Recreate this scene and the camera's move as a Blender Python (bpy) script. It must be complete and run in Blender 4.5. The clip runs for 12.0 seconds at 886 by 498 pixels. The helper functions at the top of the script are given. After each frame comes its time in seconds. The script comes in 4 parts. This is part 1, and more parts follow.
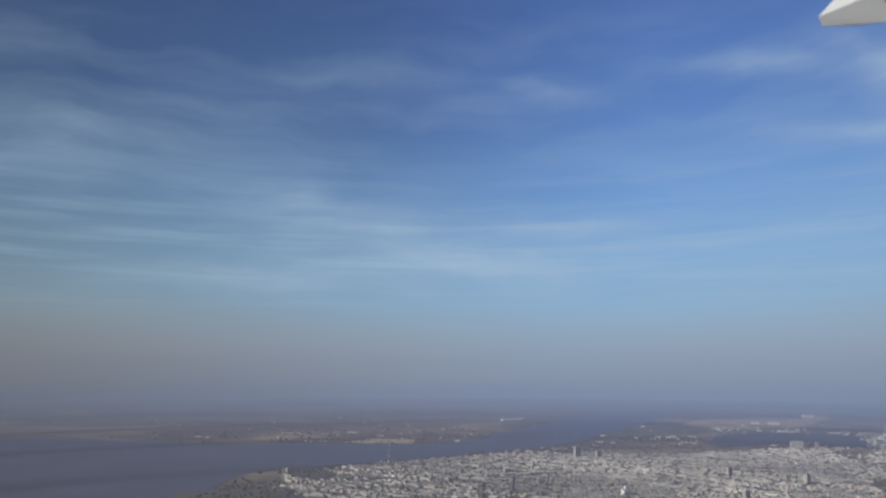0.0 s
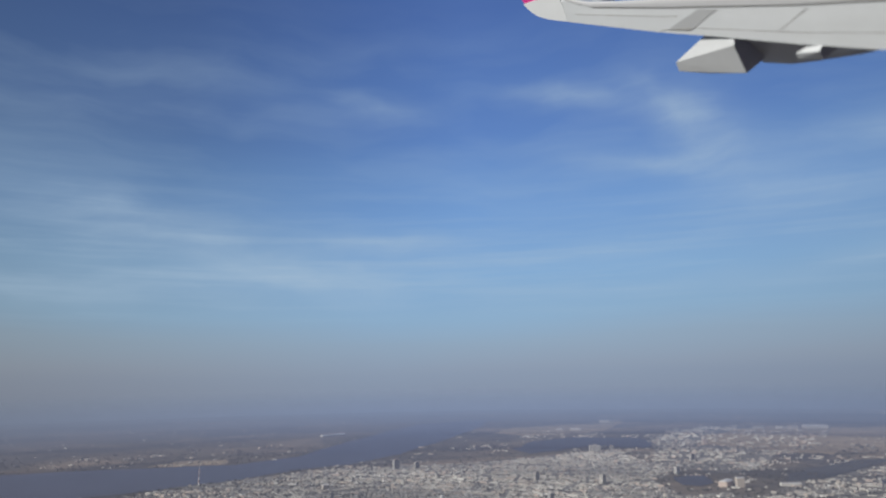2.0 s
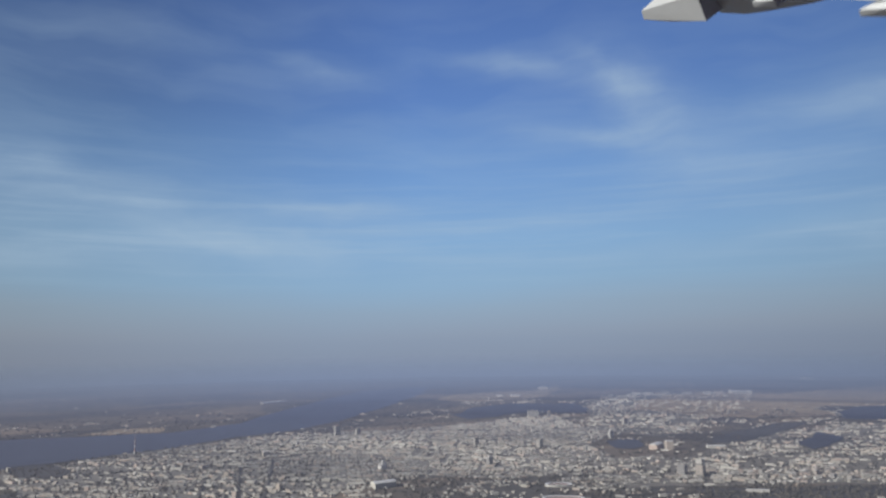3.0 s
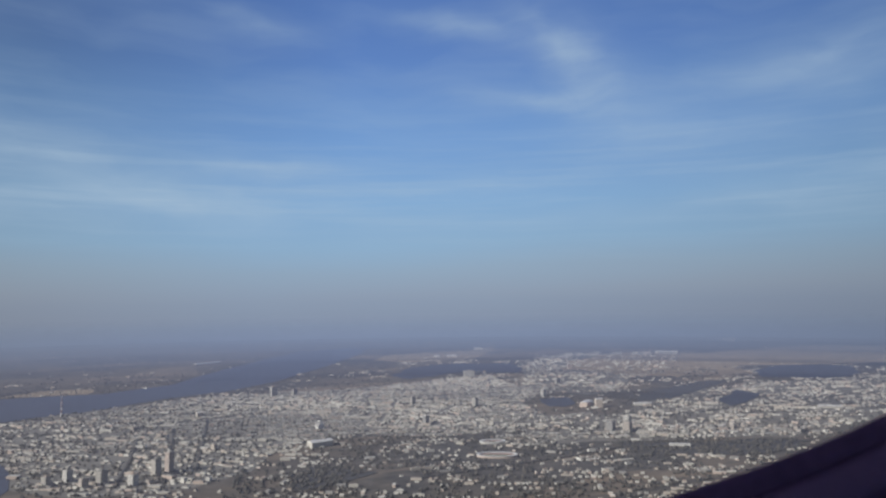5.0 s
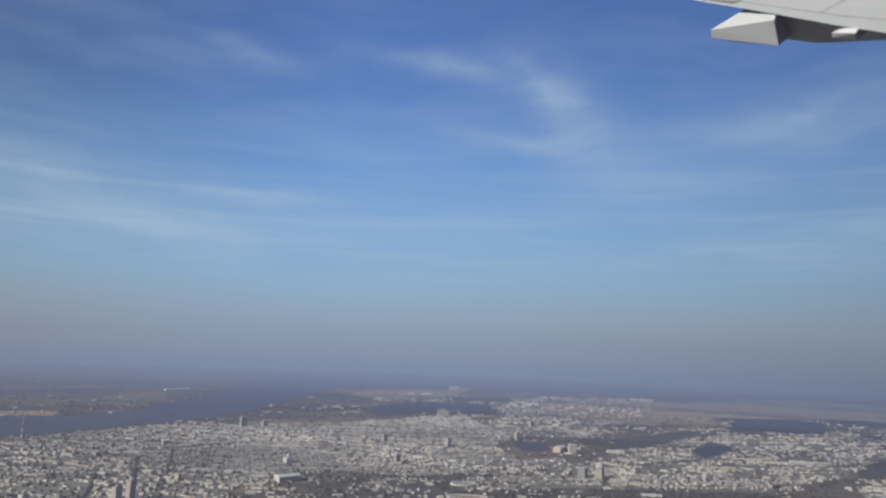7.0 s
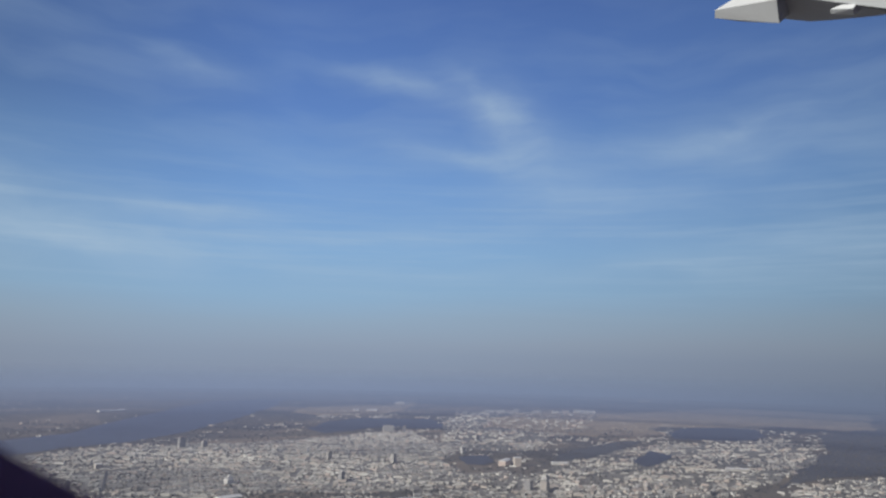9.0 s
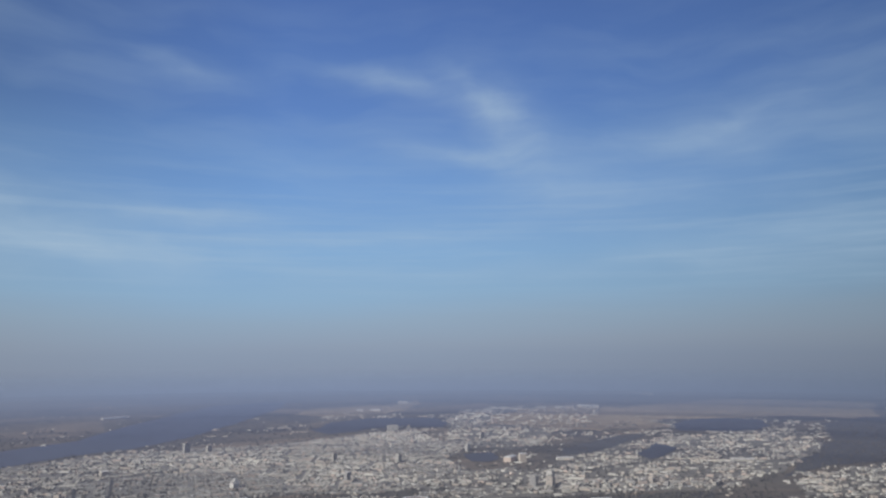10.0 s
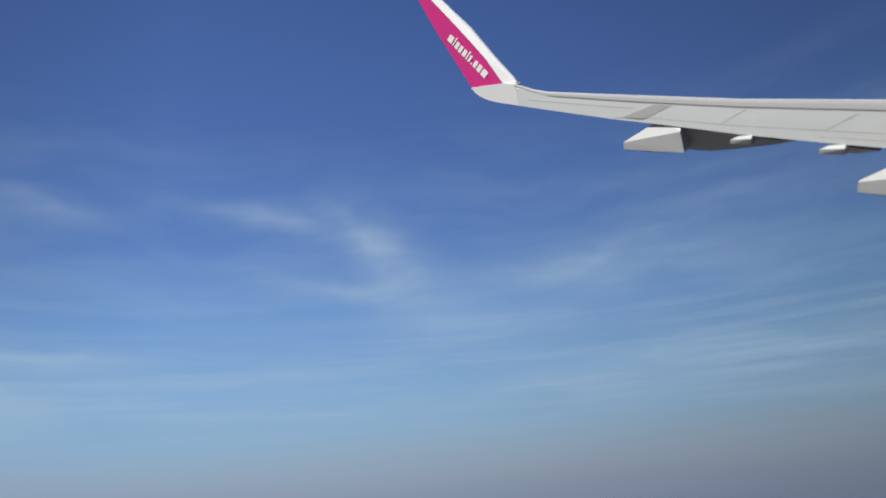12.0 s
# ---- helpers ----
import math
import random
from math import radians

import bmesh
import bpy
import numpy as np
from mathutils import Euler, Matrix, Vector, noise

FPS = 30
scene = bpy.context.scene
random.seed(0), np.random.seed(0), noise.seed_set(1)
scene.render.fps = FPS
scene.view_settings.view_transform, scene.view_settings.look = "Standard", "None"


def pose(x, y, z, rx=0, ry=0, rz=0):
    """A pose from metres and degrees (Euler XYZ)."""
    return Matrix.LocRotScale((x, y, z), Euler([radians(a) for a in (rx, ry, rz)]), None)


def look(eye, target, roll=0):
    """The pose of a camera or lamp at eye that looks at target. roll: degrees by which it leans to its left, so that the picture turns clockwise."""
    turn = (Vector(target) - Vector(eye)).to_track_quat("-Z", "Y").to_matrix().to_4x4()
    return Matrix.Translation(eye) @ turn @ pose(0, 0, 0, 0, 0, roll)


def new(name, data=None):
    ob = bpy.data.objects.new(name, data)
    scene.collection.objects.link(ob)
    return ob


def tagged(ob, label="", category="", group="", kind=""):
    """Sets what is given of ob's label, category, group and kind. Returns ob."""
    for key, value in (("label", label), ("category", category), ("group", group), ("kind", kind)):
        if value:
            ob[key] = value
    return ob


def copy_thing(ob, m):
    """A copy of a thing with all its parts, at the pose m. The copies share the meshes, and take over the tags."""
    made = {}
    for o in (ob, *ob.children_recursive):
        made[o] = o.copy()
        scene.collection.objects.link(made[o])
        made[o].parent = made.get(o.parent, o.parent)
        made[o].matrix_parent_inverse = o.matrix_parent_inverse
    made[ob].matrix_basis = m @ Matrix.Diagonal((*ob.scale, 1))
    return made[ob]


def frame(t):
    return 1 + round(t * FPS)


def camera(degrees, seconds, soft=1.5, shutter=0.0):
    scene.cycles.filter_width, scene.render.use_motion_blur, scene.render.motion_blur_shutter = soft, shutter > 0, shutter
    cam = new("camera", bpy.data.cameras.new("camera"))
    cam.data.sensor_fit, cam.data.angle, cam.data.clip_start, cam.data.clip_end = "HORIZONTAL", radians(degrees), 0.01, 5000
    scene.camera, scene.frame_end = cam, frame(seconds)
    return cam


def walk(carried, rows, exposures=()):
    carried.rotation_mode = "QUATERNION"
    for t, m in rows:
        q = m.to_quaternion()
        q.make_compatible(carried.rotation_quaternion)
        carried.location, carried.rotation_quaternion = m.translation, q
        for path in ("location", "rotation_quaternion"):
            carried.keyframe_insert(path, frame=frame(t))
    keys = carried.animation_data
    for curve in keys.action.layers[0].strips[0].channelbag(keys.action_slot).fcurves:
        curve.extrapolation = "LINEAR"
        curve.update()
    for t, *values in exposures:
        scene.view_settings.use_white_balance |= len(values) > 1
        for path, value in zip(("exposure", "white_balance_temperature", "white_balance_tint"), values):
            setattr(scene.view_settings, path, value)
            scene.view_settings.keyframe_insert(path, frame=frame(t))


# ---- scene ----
cam = camera(65.3, 12.0, soft=1.6)
# the near window rim is out of focus
cam.data.dof.use_dof, cam.data.dof.focus_distance, cam.data.dof.aperture_fstop = True, 7.0, 1.3
walk(cam, [
    (0, pose(1.183, -0.133, 250.221, 99.30, -0.00, -0.00)),
    (0.5, pose(1.108, -0.136, 250.217, 99.89, 0.53, -6.38)),
    (1, pose(1.128, 0.002, 250.294, 100.76, 1.53, -11.00)),
    (1.5, pose(1.045, -0.018, 250.289, 100.69, 1.64, -12.22)),
    (2, pose(0.947, -0.043, 250.251, 100.31, 1.02, -14.50)),
    (2.5, pose(0.780, -0.128, 250.179, 96.54, 0.73, -13.57)),
    (2.7, pose(0.774, -0.115, 250.129, 97.78, 0.98, -17.92)),
    (4.3, pose(0.263, -0.480, 249.825, 95.96, 0.38, -20.93)),
    (4.5, pose(0.157, -0.429, 249.837, 96.06, 0.27, -21.39)),
    (5, pose(0.050, -0.300, 249.758, 94.39, 0.59, -24.32)),
    (5.5, pose(-0.175, -0.457, 249.750, 93.85, 0.76, -27.36)),
    (6, pose(-0.029, -0.272, 249.835, 96.29, 1.19, -31.26)),
    (6.5, pose(0.073, -0.045, 249.965, 96.71, -1.70, -25.30)),
    (7, pose(-0.002, 0.023, 249.957, 97.48, -2.24, -26.16)),
    (7.2, pose(0.059, 0.015, 249.928, 98.04, -2.89, -27.09)),
    (8.8, pose(-0.501, 0.170, 249.667, 97.54, -2.02, -26.91)),
    (9, pose(-0.454, 0.118, 249.633, 98.82, -1.41, -30.65)),
    (9.5, pose(-0.476, 0.209, 249.619, 98.97, -1.18, -32.34)),
    (10, pose(-0.406, 0.333, 249.660, 98.67, 0.16, -30.47)),
    (10.5, pose(-0.409, 0.403, 249.718, 98.63, 0.29, -30.85)),
    (11, pose(-0.484, 0.450, 249.732, 100.35, -1.87, -31.30)),
    (11.5, pose(-0.616, 0.434, 249.705, 104.75, 2.38, -36.33)),
    (12, pose(-0.649, 0.401, 249.671, 109.45, 3.89, -39.54)),
])

# ---------------------------------------------------------------- light
SUN = Vector((-0.88, -0.008, 0.48)).normalized()
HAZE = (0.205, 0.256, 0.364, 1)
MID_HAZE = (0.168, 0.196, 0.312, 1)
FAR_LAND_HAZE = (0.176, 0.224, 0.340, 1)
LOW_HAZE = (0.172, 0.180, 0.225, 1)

sun = new("sun", bpy.data.lights.new("sun", "SUN"))
sun.data.energy, sun.data.angle, sun.data.color = 5.1, radians(0.5), (0.985, 0.945, 0.885)
sun.matrix_world = look(SUN * 100, (0, 0, 0))


class Nodes:
    """Short calls for wiring a node tree."""

    def __init__(self, tree):
        self.tree = tree
        tree.nodes.clear()

    def add(self, kind, **inputs):
        node = self.tree.nodes.new(kind)
        for key, value in inputs.items():
            self.put(node, key.replace("_", " "), value)
        return node

    def put(self, node, key, value):
        socket = node.inputs[int(key)] if str(key).isdigit() else node.inputs[key]
        if isinstance(value, bpy.types.NodeSocket):
            self.tree.links.new(value, socket)
        else:
            socket.default_value = value

    def math(self, op, a, b=0.0, c=0.0, clamp=False):
        node = self.tree.nodes.new("ShaderNodeMath")
        node.operation, node.use_clamp = op, clamp
        for i, v in enumerate((a, b, c)):
            self.put(node, i, v)
        return node.outputs[0]

    def ramp(self, factor, stops, smooth=False):
        node = self.tree.nodes.new("ShaderNodeValToRGB")
        node.color_ramp.interpolation = "EASE" if smooth else "LINEAR"
        points = node.color_ramp.elements
        while len(points) < len(stops):
            points.new(0.5)
        for point, (place, colour) in zip(points, stops):
            point.position = place
            point.color = (*colour[:3], 1)
        self.put(node, "Fac", factor)
        return node.outputs["Color"]

    def mix(self, factor, a, b, blend="MIX"):
        node = self.tree.nodes.new("ShaderNodeMix")
        node.data_type, node.blend_type = "RGBA", blend
        for i, v in ((0, factor), (6, a), (7, b)):
            if not isinstance(v, bpy.types.NodeSocket) and i and len(v) == 3:
                v = (*v, 1)
            self.put(node, i, v)
        return node.outputs[2]

    def noise(self, vector, scale, detail=4.0, rough=0.5, distortion=0.0):
        node = self.add("ShaderNodeTexNoise", Scale=scale, Detail=detail, Roughness=rough, Distortion=distortion)
        if vector is not None:
            self.put(node, "Vector", vector)
        return node.outputs[0]


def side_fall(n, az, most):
    """A tint darkening to either side to imitate lens vignetting, warmed at low azimuth."""
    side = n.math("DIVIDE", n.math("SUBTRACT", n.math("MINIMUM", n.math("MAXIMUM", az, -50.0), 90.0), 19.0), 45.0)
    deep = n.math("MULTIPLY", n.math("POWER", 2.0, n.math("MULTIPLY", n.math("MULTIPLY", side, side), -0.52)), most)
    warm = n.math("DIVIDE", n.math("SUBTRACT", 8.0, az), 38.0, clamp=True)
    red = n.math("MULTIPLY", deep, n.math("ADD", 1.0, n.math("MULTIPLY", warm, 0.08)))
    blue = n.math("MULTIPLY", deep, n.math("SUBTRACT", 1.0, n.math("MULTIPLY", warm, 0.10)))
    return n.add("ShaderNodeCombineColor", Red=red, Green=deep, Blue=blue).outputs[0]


def build_world():
    """Nishita sky graded to a hazy winter noon, with drawn-out cirrus."""
    world = bpy.data.worlds.new("world")
    scene.world = world
    world.use_nodes = True
    n = Nodes(world.node_tree)
    way = n.add("ShaderNodeTexCoord").outputs["Generated"]
    part_xyz = n.add("ShaderNodeSeparateXYZ", Vector=way)
    x, y, z = part_xyz.outputs
    el = n.math("MULTIPLY", n.math("ARCSINE", z), 57.2958)
    az = n.math("MULTIPLY", n.math("ARCTAN2", x, y), 57.2958)
    # the haze stands a little higher towards both sides
    lift = n.math("MULTIPLY", n.math("SUBTRACT", n.math("MINIMUM", n.math("MAXIMUM", az, -40.0), 90.0), 15.0), 0.022)
    lift = n.math("ADD", lift, n.math("MULTIPLY", n.math("MINIMUM", n.math("MAXIMUM", n.math("SUBTRACT", 10.0, az), 0.0), 60.0), 0.055))
    soft = n.noise(n.add("ShaderNodeCombineXYZ", X=n.math("MULTIPLY", az, 0.02), Y=n.math("MULTIPLY", el, 0.12), Z=1.7).outputs[0], 2.0, 3.0)
    level = n.math("ADD", n.math("SUBTRACT", el, lift), n.math("MULTIPLY", n.math("SUBTRACT", soft, 0.5), 1.6))
    fac = n.math("DIVIDE", n.math("ADD", level, 5.0), 50.0, clamp=True)

    def at(e):
        return (e + 5.0) / 50.0

    grade = n.ramp(fac, [
        (at(-3.4), (0.202, 0.257, 0.376)), (at(-1.4), (0.230, 0.287, 0.400)), (at(0.4), (0.246, 0.314, 0.430)), (at(2.6), (0.244, 0.347, 0.485)),
        (at(4.6), (0.230, 0.380, 0.565)), (at(8.0), (0.210, 0.378, 0.615)), (at(13.0), (0.158, 0.312, 0.605)),
        (at(20.0), (0.099, 0.207, 0.500)), (at(29.0), (0.064, 0.136, 0.382)), (at(45.0), (0.038, 0.084, 0.260))])
    sky = n.add("ShaderNodeTexSky")
    sky.sky_type, sky.sun_disc = "NISHITA", False
    sky.sun_elevation, sky.sun_rotation = math.asin(SUN.z), math.atan2(SUN.x, SUN.y)
    sky.altitude, sky.dust_density = 600, 2.0
    nishita = n.mix(1.0, sky.outputs[0], (0.09, 0.09, 0.09), "MULTIPLY")
    base = n.mix(0.88, nishita, grade)
    # darkened far round to either side, imitating lens vignetting
    base = n.mix(1.0, base, side_fall(n, az, 1.09), "MULTIPLY")
    # and darkened again high up on the left, for the same vignetting
    high = n.math("DIVIDE", n.math("SUBTRACT", el, 5.0), 14.0, clamp=True)
    round_ = n.math("DIVIDE", n.math("SUBTRACT", 17.0, az), 24.0, clamp=True)
    deep = n.math("POWER", 2.0, n.math("MULTIPLY", n.math("MULTIPLY", high, round_), -0.44))
    base = n.mix(1.0, base, n.add("ShaderNodeCombineColor", Red=deep, Green=deep, Blue=deep).outputs[0], "MULTIPLY")

    # cirrus: long strands, warped, gathered in a few places
    flat = n.add("ShaderNodeCombineXYZ", X=az, Y=el).outputs[0]
    warp = n.add("ShaderNodeTexNoise", Vector=flat, Scale=0.09, Detail=3.0).outputs["Color"]
    shift = n.add("ShaderNodeVectorMath")
    shift.operation = "MULTIPLY_ADD"
    n.put(shift, 0, warp), n.put(shift, 1, (9.0, 4.0, 0.0)), n.put(shift, 2, flat)
    bent = shift.outputs[0]

    def strands(turn, sx, sy, detail, rough, field=bent):
        m = n.add("ShaderNodeMapping", Vector=field, Rotation=(0, 0, radians(turn)), Scale=(sx, sy, 1.0))
        return n.noise(m.outputs[0], 1.0, detail, rough)

    fine = strands(14, 0.075, 0.36, 6.0, 0.52)
    broad = strands(8, 0.03, 0.16, 4.0, 0.5)
    tuft = strands(30, 0.12, 0.26, 7.0, 0.58)

    def wisp(a, e, wide, high, turn, strength):
        """A soft bank of cloud round one direction: degrees."""
        c, s = math.cos(radians(turn)), math.sin(radians(turn))
        wb = n.add("ShaderNodeSeparateXYZ", Vector=bent)
        da = n.math("SUBTRACT", wb.outputs[0], a + 4.5)
        de = n.math("SUBTRACT", wb.outputs[1], e + 2.0)
        u = n.math("ADD", n.math("MULTIPLY", da, c / wide), n.math("MULTIPLY", de, s / wide))
        v = n.math("ADD", n.math("MULTIPLY", da, -s / high), n.math("MULTIPLY", de, c / high))
        d = n.math("ADD", n.math("MULTIPLY", u, u), n.math("MULTIPLY", v, v))
        return n.math("MULTIPLY", n.math("EXPONENT", n.math("MULTIPLY", d, -1.0)), strength)

    banks = [
        (26.6, 22.0, 5.0, 0.9, -14, 0.62), (33.5, 20.6, 4.0, 1.0, -34, 0.40), (36.3, 18.6, 4.4, 2.8, -38, 0.68), (31.4, 16.1, 4.8, 0.9, -12, 0.60), (37.5, 15.6, 7.0, 2.4, -10, 0.30),
        (43.0, 16.8, 7.0, 0.9, 6, 0.28), (51.0, 17.0, 5.5, 0.8, 14, 0.36), (8.3, 22.0, 4.0, 0.9, -12, 0.36), (-10.4, 12.2, 7.5, 1.6, -10, 0.58), (-4.0, 9.6, 11.0, 2.2, -8, 0.40), (9.8, 10.3, 7.0, 1.1, -5, 0.48),
        (-13.0, 6.8, 14.0, 1.0, 0, 0.50), (8.0, 7.6, 10.0, 1.2, -3, 0.46), (27.0, 9.8, 8.0, 0.8, 2, 0.34), (42.0, 12.6, 9.0, 1.2, -2, 0.30), (-30.0, 16.0, 7.0, 2.4, 8, 0.36),
        (-12.0, 21.0, 10.0, 3.0, 20, 0.16), (58.0, 18.0, 8.0, 2.4, 8, 0.30), (44.0, 6.9, 14.0, 0.9, 1, 0.34), (62.0, 9.0, 10.0, 1.3, 0, 0.25)]
    total = 0.0
    for bank in banks:
        total = n.math("ADD", wisp(*bank), total)
    body = n.math("MULTIPLY", n.math("SUBTRACT", n.math("ADD", n.math("MULTIPLY", fine, 0.75), n.math("MULTIPLY", tuft, 0.6)), 0.30), 1.65, clamp=True)
    lace = n.math("ADD", n.math("MULTIPLY", broad, 0.55), n.math("MULTIPLY", fine, 0.45))
    veil = n.math("MULTIPLY", n.math("SUBTRACT", lace, 0.45), 0.85, clamp=True)
    cover = n.math("ADD", n.math("MULTIPLY", total, body), veil, clamp=True)
    # thin level streaks low in the sky
    streaks = n.math("MULTIPLY", n.math("SUBTRACT", strands(3, 0.045, 0.85, 6.0, 0.6, flat), 0.46), 2.6, clamp=True)
    rise = n.math("DIVIDE", n.math("SUBTRACT", el, 8.0), 6.0)
    band = n.math("EXPONENT", n.math("MULTIPLY", n.math("MULTIPLY", rise, rise), -1.0))
    cover = n.math("ADD", cover, n.math("MULTIPLY", n.math("MULTIPLY", streaks, band), 0.55), clamp=True)
    above = n.math("DIVIDE", n.math("SUBTRACT", el, 2.0), 6.0, clamp=True)
    cover = n.math("MULTIPLY", cover, above)
    cover = n.math("MULTIPLY", cover, n.math("DIVIDE", n.math("SUBTRACT", 32.0, el), 9.0, clamp=True))
    colour = n.mix(cover, base, n.mix(0.15, (0.385, 0.510, 0.640), base))
    out = n.add("ShaderNodeBackground", Color=colour, Strength=1.0)
    n.put(n.add("ShaderNodeOutputWorld"), "Surface", out.outputs[0])


build_world()


# ---------------------------------------------------------------- materials
def material(name, colour, rough=0.6, metal=0.0, vary=0.12, scale=6.0, bump=0.0, grime=None, island=None, obj_random=None, coat=0.0, spec=0.5):
    """Principled surface with two scales of variation, in object space. island: colours picked piece by piece."""
    m = bpy.data.materials.new(name)
    m.use_nodes = True
    n = Nodes(m.node_tree)
    place = n.add("ShaderNodeTexCoord").outputs["Object"]
    big = n.noise(place, scale, 4.0, 0.55)
    small = n.noise(place, scale * 9.0, 5.0, 0.6)
    if island:
        pick = n.add("ShaderNodeNewGeometry").outputs["Random Per Island"]
        base = n.ramp(pick, [(i / len(island), c) for i, c in enumerate(island)])
        n.tree.nodes[-1].color_ramp.interpolation = "CONSTANT"
    elif obj_random:
        pick = n.add("ShaderNodeObjectInfo").outputs["Random"]
        base = n.ramp(pick, [(i / len(obj_random), c) for i, c in enumerate(obj_random)])
        n.tree.nodes[-1].color_ramp.interpolation = "CONSTANT"
    else:
        base = n.mix(0.0, colour, colour)
    tone = n.math("ADD", n.math("MULTIPLY", n.math("SUBTRACT", big, 0.5), vary * 2.2), n.math("MULTIPLY", n.math("SUBTRACT", small, 0.5), vary * 1.4))
    level = n.math("ADD", tone, 1.0)
    grey = n.add("ShaderNodeCombineColor", Red=level, Green=level, Blue=level).outputs[0]
    base = n.mix(1.0, base, grey, "MULTIPLY")
    if grime:
        streak = n.noise(n.add("ShaderNodeMapping", Vector=place, Scale=(scale * 0.4, scale * 2.5, scale)).outputs[0], 1.0, 6.0, 0.65)
        base = n.mix(n.math("MULTIPLY", n.math("SUBTRACT", streak, 0.45), 1.6, clamp=True), base, grime)
    shader = n.add("ShaderNodeBsdfPrincipled", Base_Color=base, Metallic=metal)
    n.put(shader, "Roughness", n.math("ADD", n.math("MULTIPLY", n.math("SUBTRACT", small, 0.5), 0.18), rough))
    n.put(shader, "Specular IOR Level", spec)
    n.put(shader, "Coat Weight", coat)
    if bump:
        b = n.add("ShaderNodeBump", Strength=bump, Distance=0.02, Height=small)
        n.put(shader, "Normal", b.outputs[0])
    n.put(n.add("ShaderNodeOutputMaterial"), "Surface", shader.outputs[0])
    return m


WING_GREY = material("wing_grey_paint", (0.60, 0.635, 0.65), 0.42, vary=0.06, scale=2.2, grime=(0.50, 0.525, 0.53))
WING_EDGE = material("bare_leading_edge", (0.50, 0.515, 0.53), 0.65, vary=0.06, scale=3.0, spec=0.08)
FAIRING_GREY = material("fairing_paint", (0.515, 0.54, 0.55), 0.45, vary=0.06, scale=5.0, grime=(0.41, 0.42, 0.42))
SEAM = material("panel_seam", (0.30, 0.30, 0.29), 0.7, vary=0.15, scale=12.0)
FLAP_GAP = material("flap_gap_paint", (0.40, 0.42, 0.43), 0.6, vary=0.08, scale=8.0)
PINK = material("magenta_paint", (0.62, 0.035, 0.235), 0.40, vary=0.08, scale=3.0)
TIP_PAINT = material("wing_tip_paint", (0.70, 0.73, 0.735), 0.42, vary=0.05, scale=3.0, grime=(0.62, 0.645, 0.65))
WHITE = material("white_gloss_paint", (0.87, 0.89, 0.90), 0.35, vary=0.04, scale=4.0)
SEAL = material("rubber_seal", (0.46, 0.25, 0.42), 0.9, vary=0.2, scale=20.0, spec=0.1)
REVEAL = material("window_reveal_plastic", (0.58, 0.34, 0.54), 0.75, vary=0.1, scale=9.0, spec=0.2)
LINING = material("cabin_lining_plastic", (0.74, 0.56, 0.70), 0.75, vary=0.10, scale=5.0, spec=0.2)
CABIN = material("cabin_grey", (0.62, 0.60, 0.66), 0.8, vary=0.1, scale=2.0)
PATCH_BLUE = material("haze_blue_patch", (0.066, 0.070, 0.094), 0.6, vary=0.2, scale=0.008, spec=0.1)
WATER = material("river_water", (0.072, 0.082, 0.122), 0.5, vary=0.2, scale=0.006, spec=0.14)

WALLS = [(0.547, 0.53, 0.469), (0.619, 0.605, 0.546), (0.476, 0.456, 0.398), (0.542, 0.499, 0.429), (0.43, 0.412, 0.363), (0.699, 0.684, 0.626), (0.533, 0.472, 0.4), (0.47, 0.452, 0.403), (0.55, 0.455, 0.385), (0.36, 0.35, 0.33)]
ROOFS = [(0.3, 0.287, 0.258), (0.415, 0.396, 0.354), (0.338, 0.273, 0.224), (0.504, 0.484, 0.432), (0.215, 0.208, 0.192), (0.374, 0.325, 0.276), (0.584, 0.564, 0.512), (0.262, 0.253, 0.23)]
CITY_WALL = material("city_walls", (0.5, 0.5, 0.5), 0.85, vary=0.10, scale=0.08, island=WALLS)
CITY_ROOF = material("city_roofs", (0.5, 0.5, 0.5), 0.9, vary=0.12, scale=0.10, island=ROOFS)
HOUSE_WALL = material("render_walls", (0.5, 0.5, 0.5), 0.85, vary=0.10, scale=0.3, obj_random=WALLS)
HOUSE_ROOF = material("tile_roofs", (0.5, 0.5, 0.5), 0.9, vary=0.14, scale=0.4, obj_random=ROOFS)
GLAZING = material("window_bands", (0.22, 0.22, 0.23), 0.25, vary=0.1, scale=0.5)
CLAY = material("pink_stand_seats", (0.37, 0.29, 0.26), 0.8, vary=0.2, scale=0.3)
TURF = material("winter_turf", (0.10, 0.12, 0.06), 0.95, vary=0.2, scale=0.1)
CHURCH_WALL = material("white_church_render", (0.78, 0.76, 0.71), 0.8, vary=0.08, scale=0.3)
MAST_RED = material("faded_mast_red", (0.36, 0.22, 0.19), 0.7, vary=0.15, scale=0.5)
PALE_ROOF = material("pale_metal_roof", (0.66, 0.65, 0.62), 0.5, vary=0.08, scale=0.1)
LEAVES = material("winter_trees", (0.075, 0.075, 0.05), 0.95, vary=0.3, scale=0.05, island=[(0.066, 0.065, 0.060), (0.088, 0.082, 0.074), (0.058, 0.058, 0.055), (0.105, 0.095, 0.082)])
WOODLAND = material("woodland_floor", (0.062, 0.062, 0.068), 0.95, vary=0.25, scale=0.02)
FIELD = material("stubble_field", (0.31, 0.245, 0.165), 0.95, vary=0.35, scale=0.008, grime=(0.12, 0.108, 0.085))
PAVING = material("city_paving", (0.20, 0.19, 0.17), 0.9, vary=0.4, scale=0.03, grime=(0.10, 0.098, 0.09))
YARDS = material("city_yards", (0.185, 0.172, 0.148), 0.92, vary=0.45, scale=0.02, grime=(0.105, 0.10, 0.09))
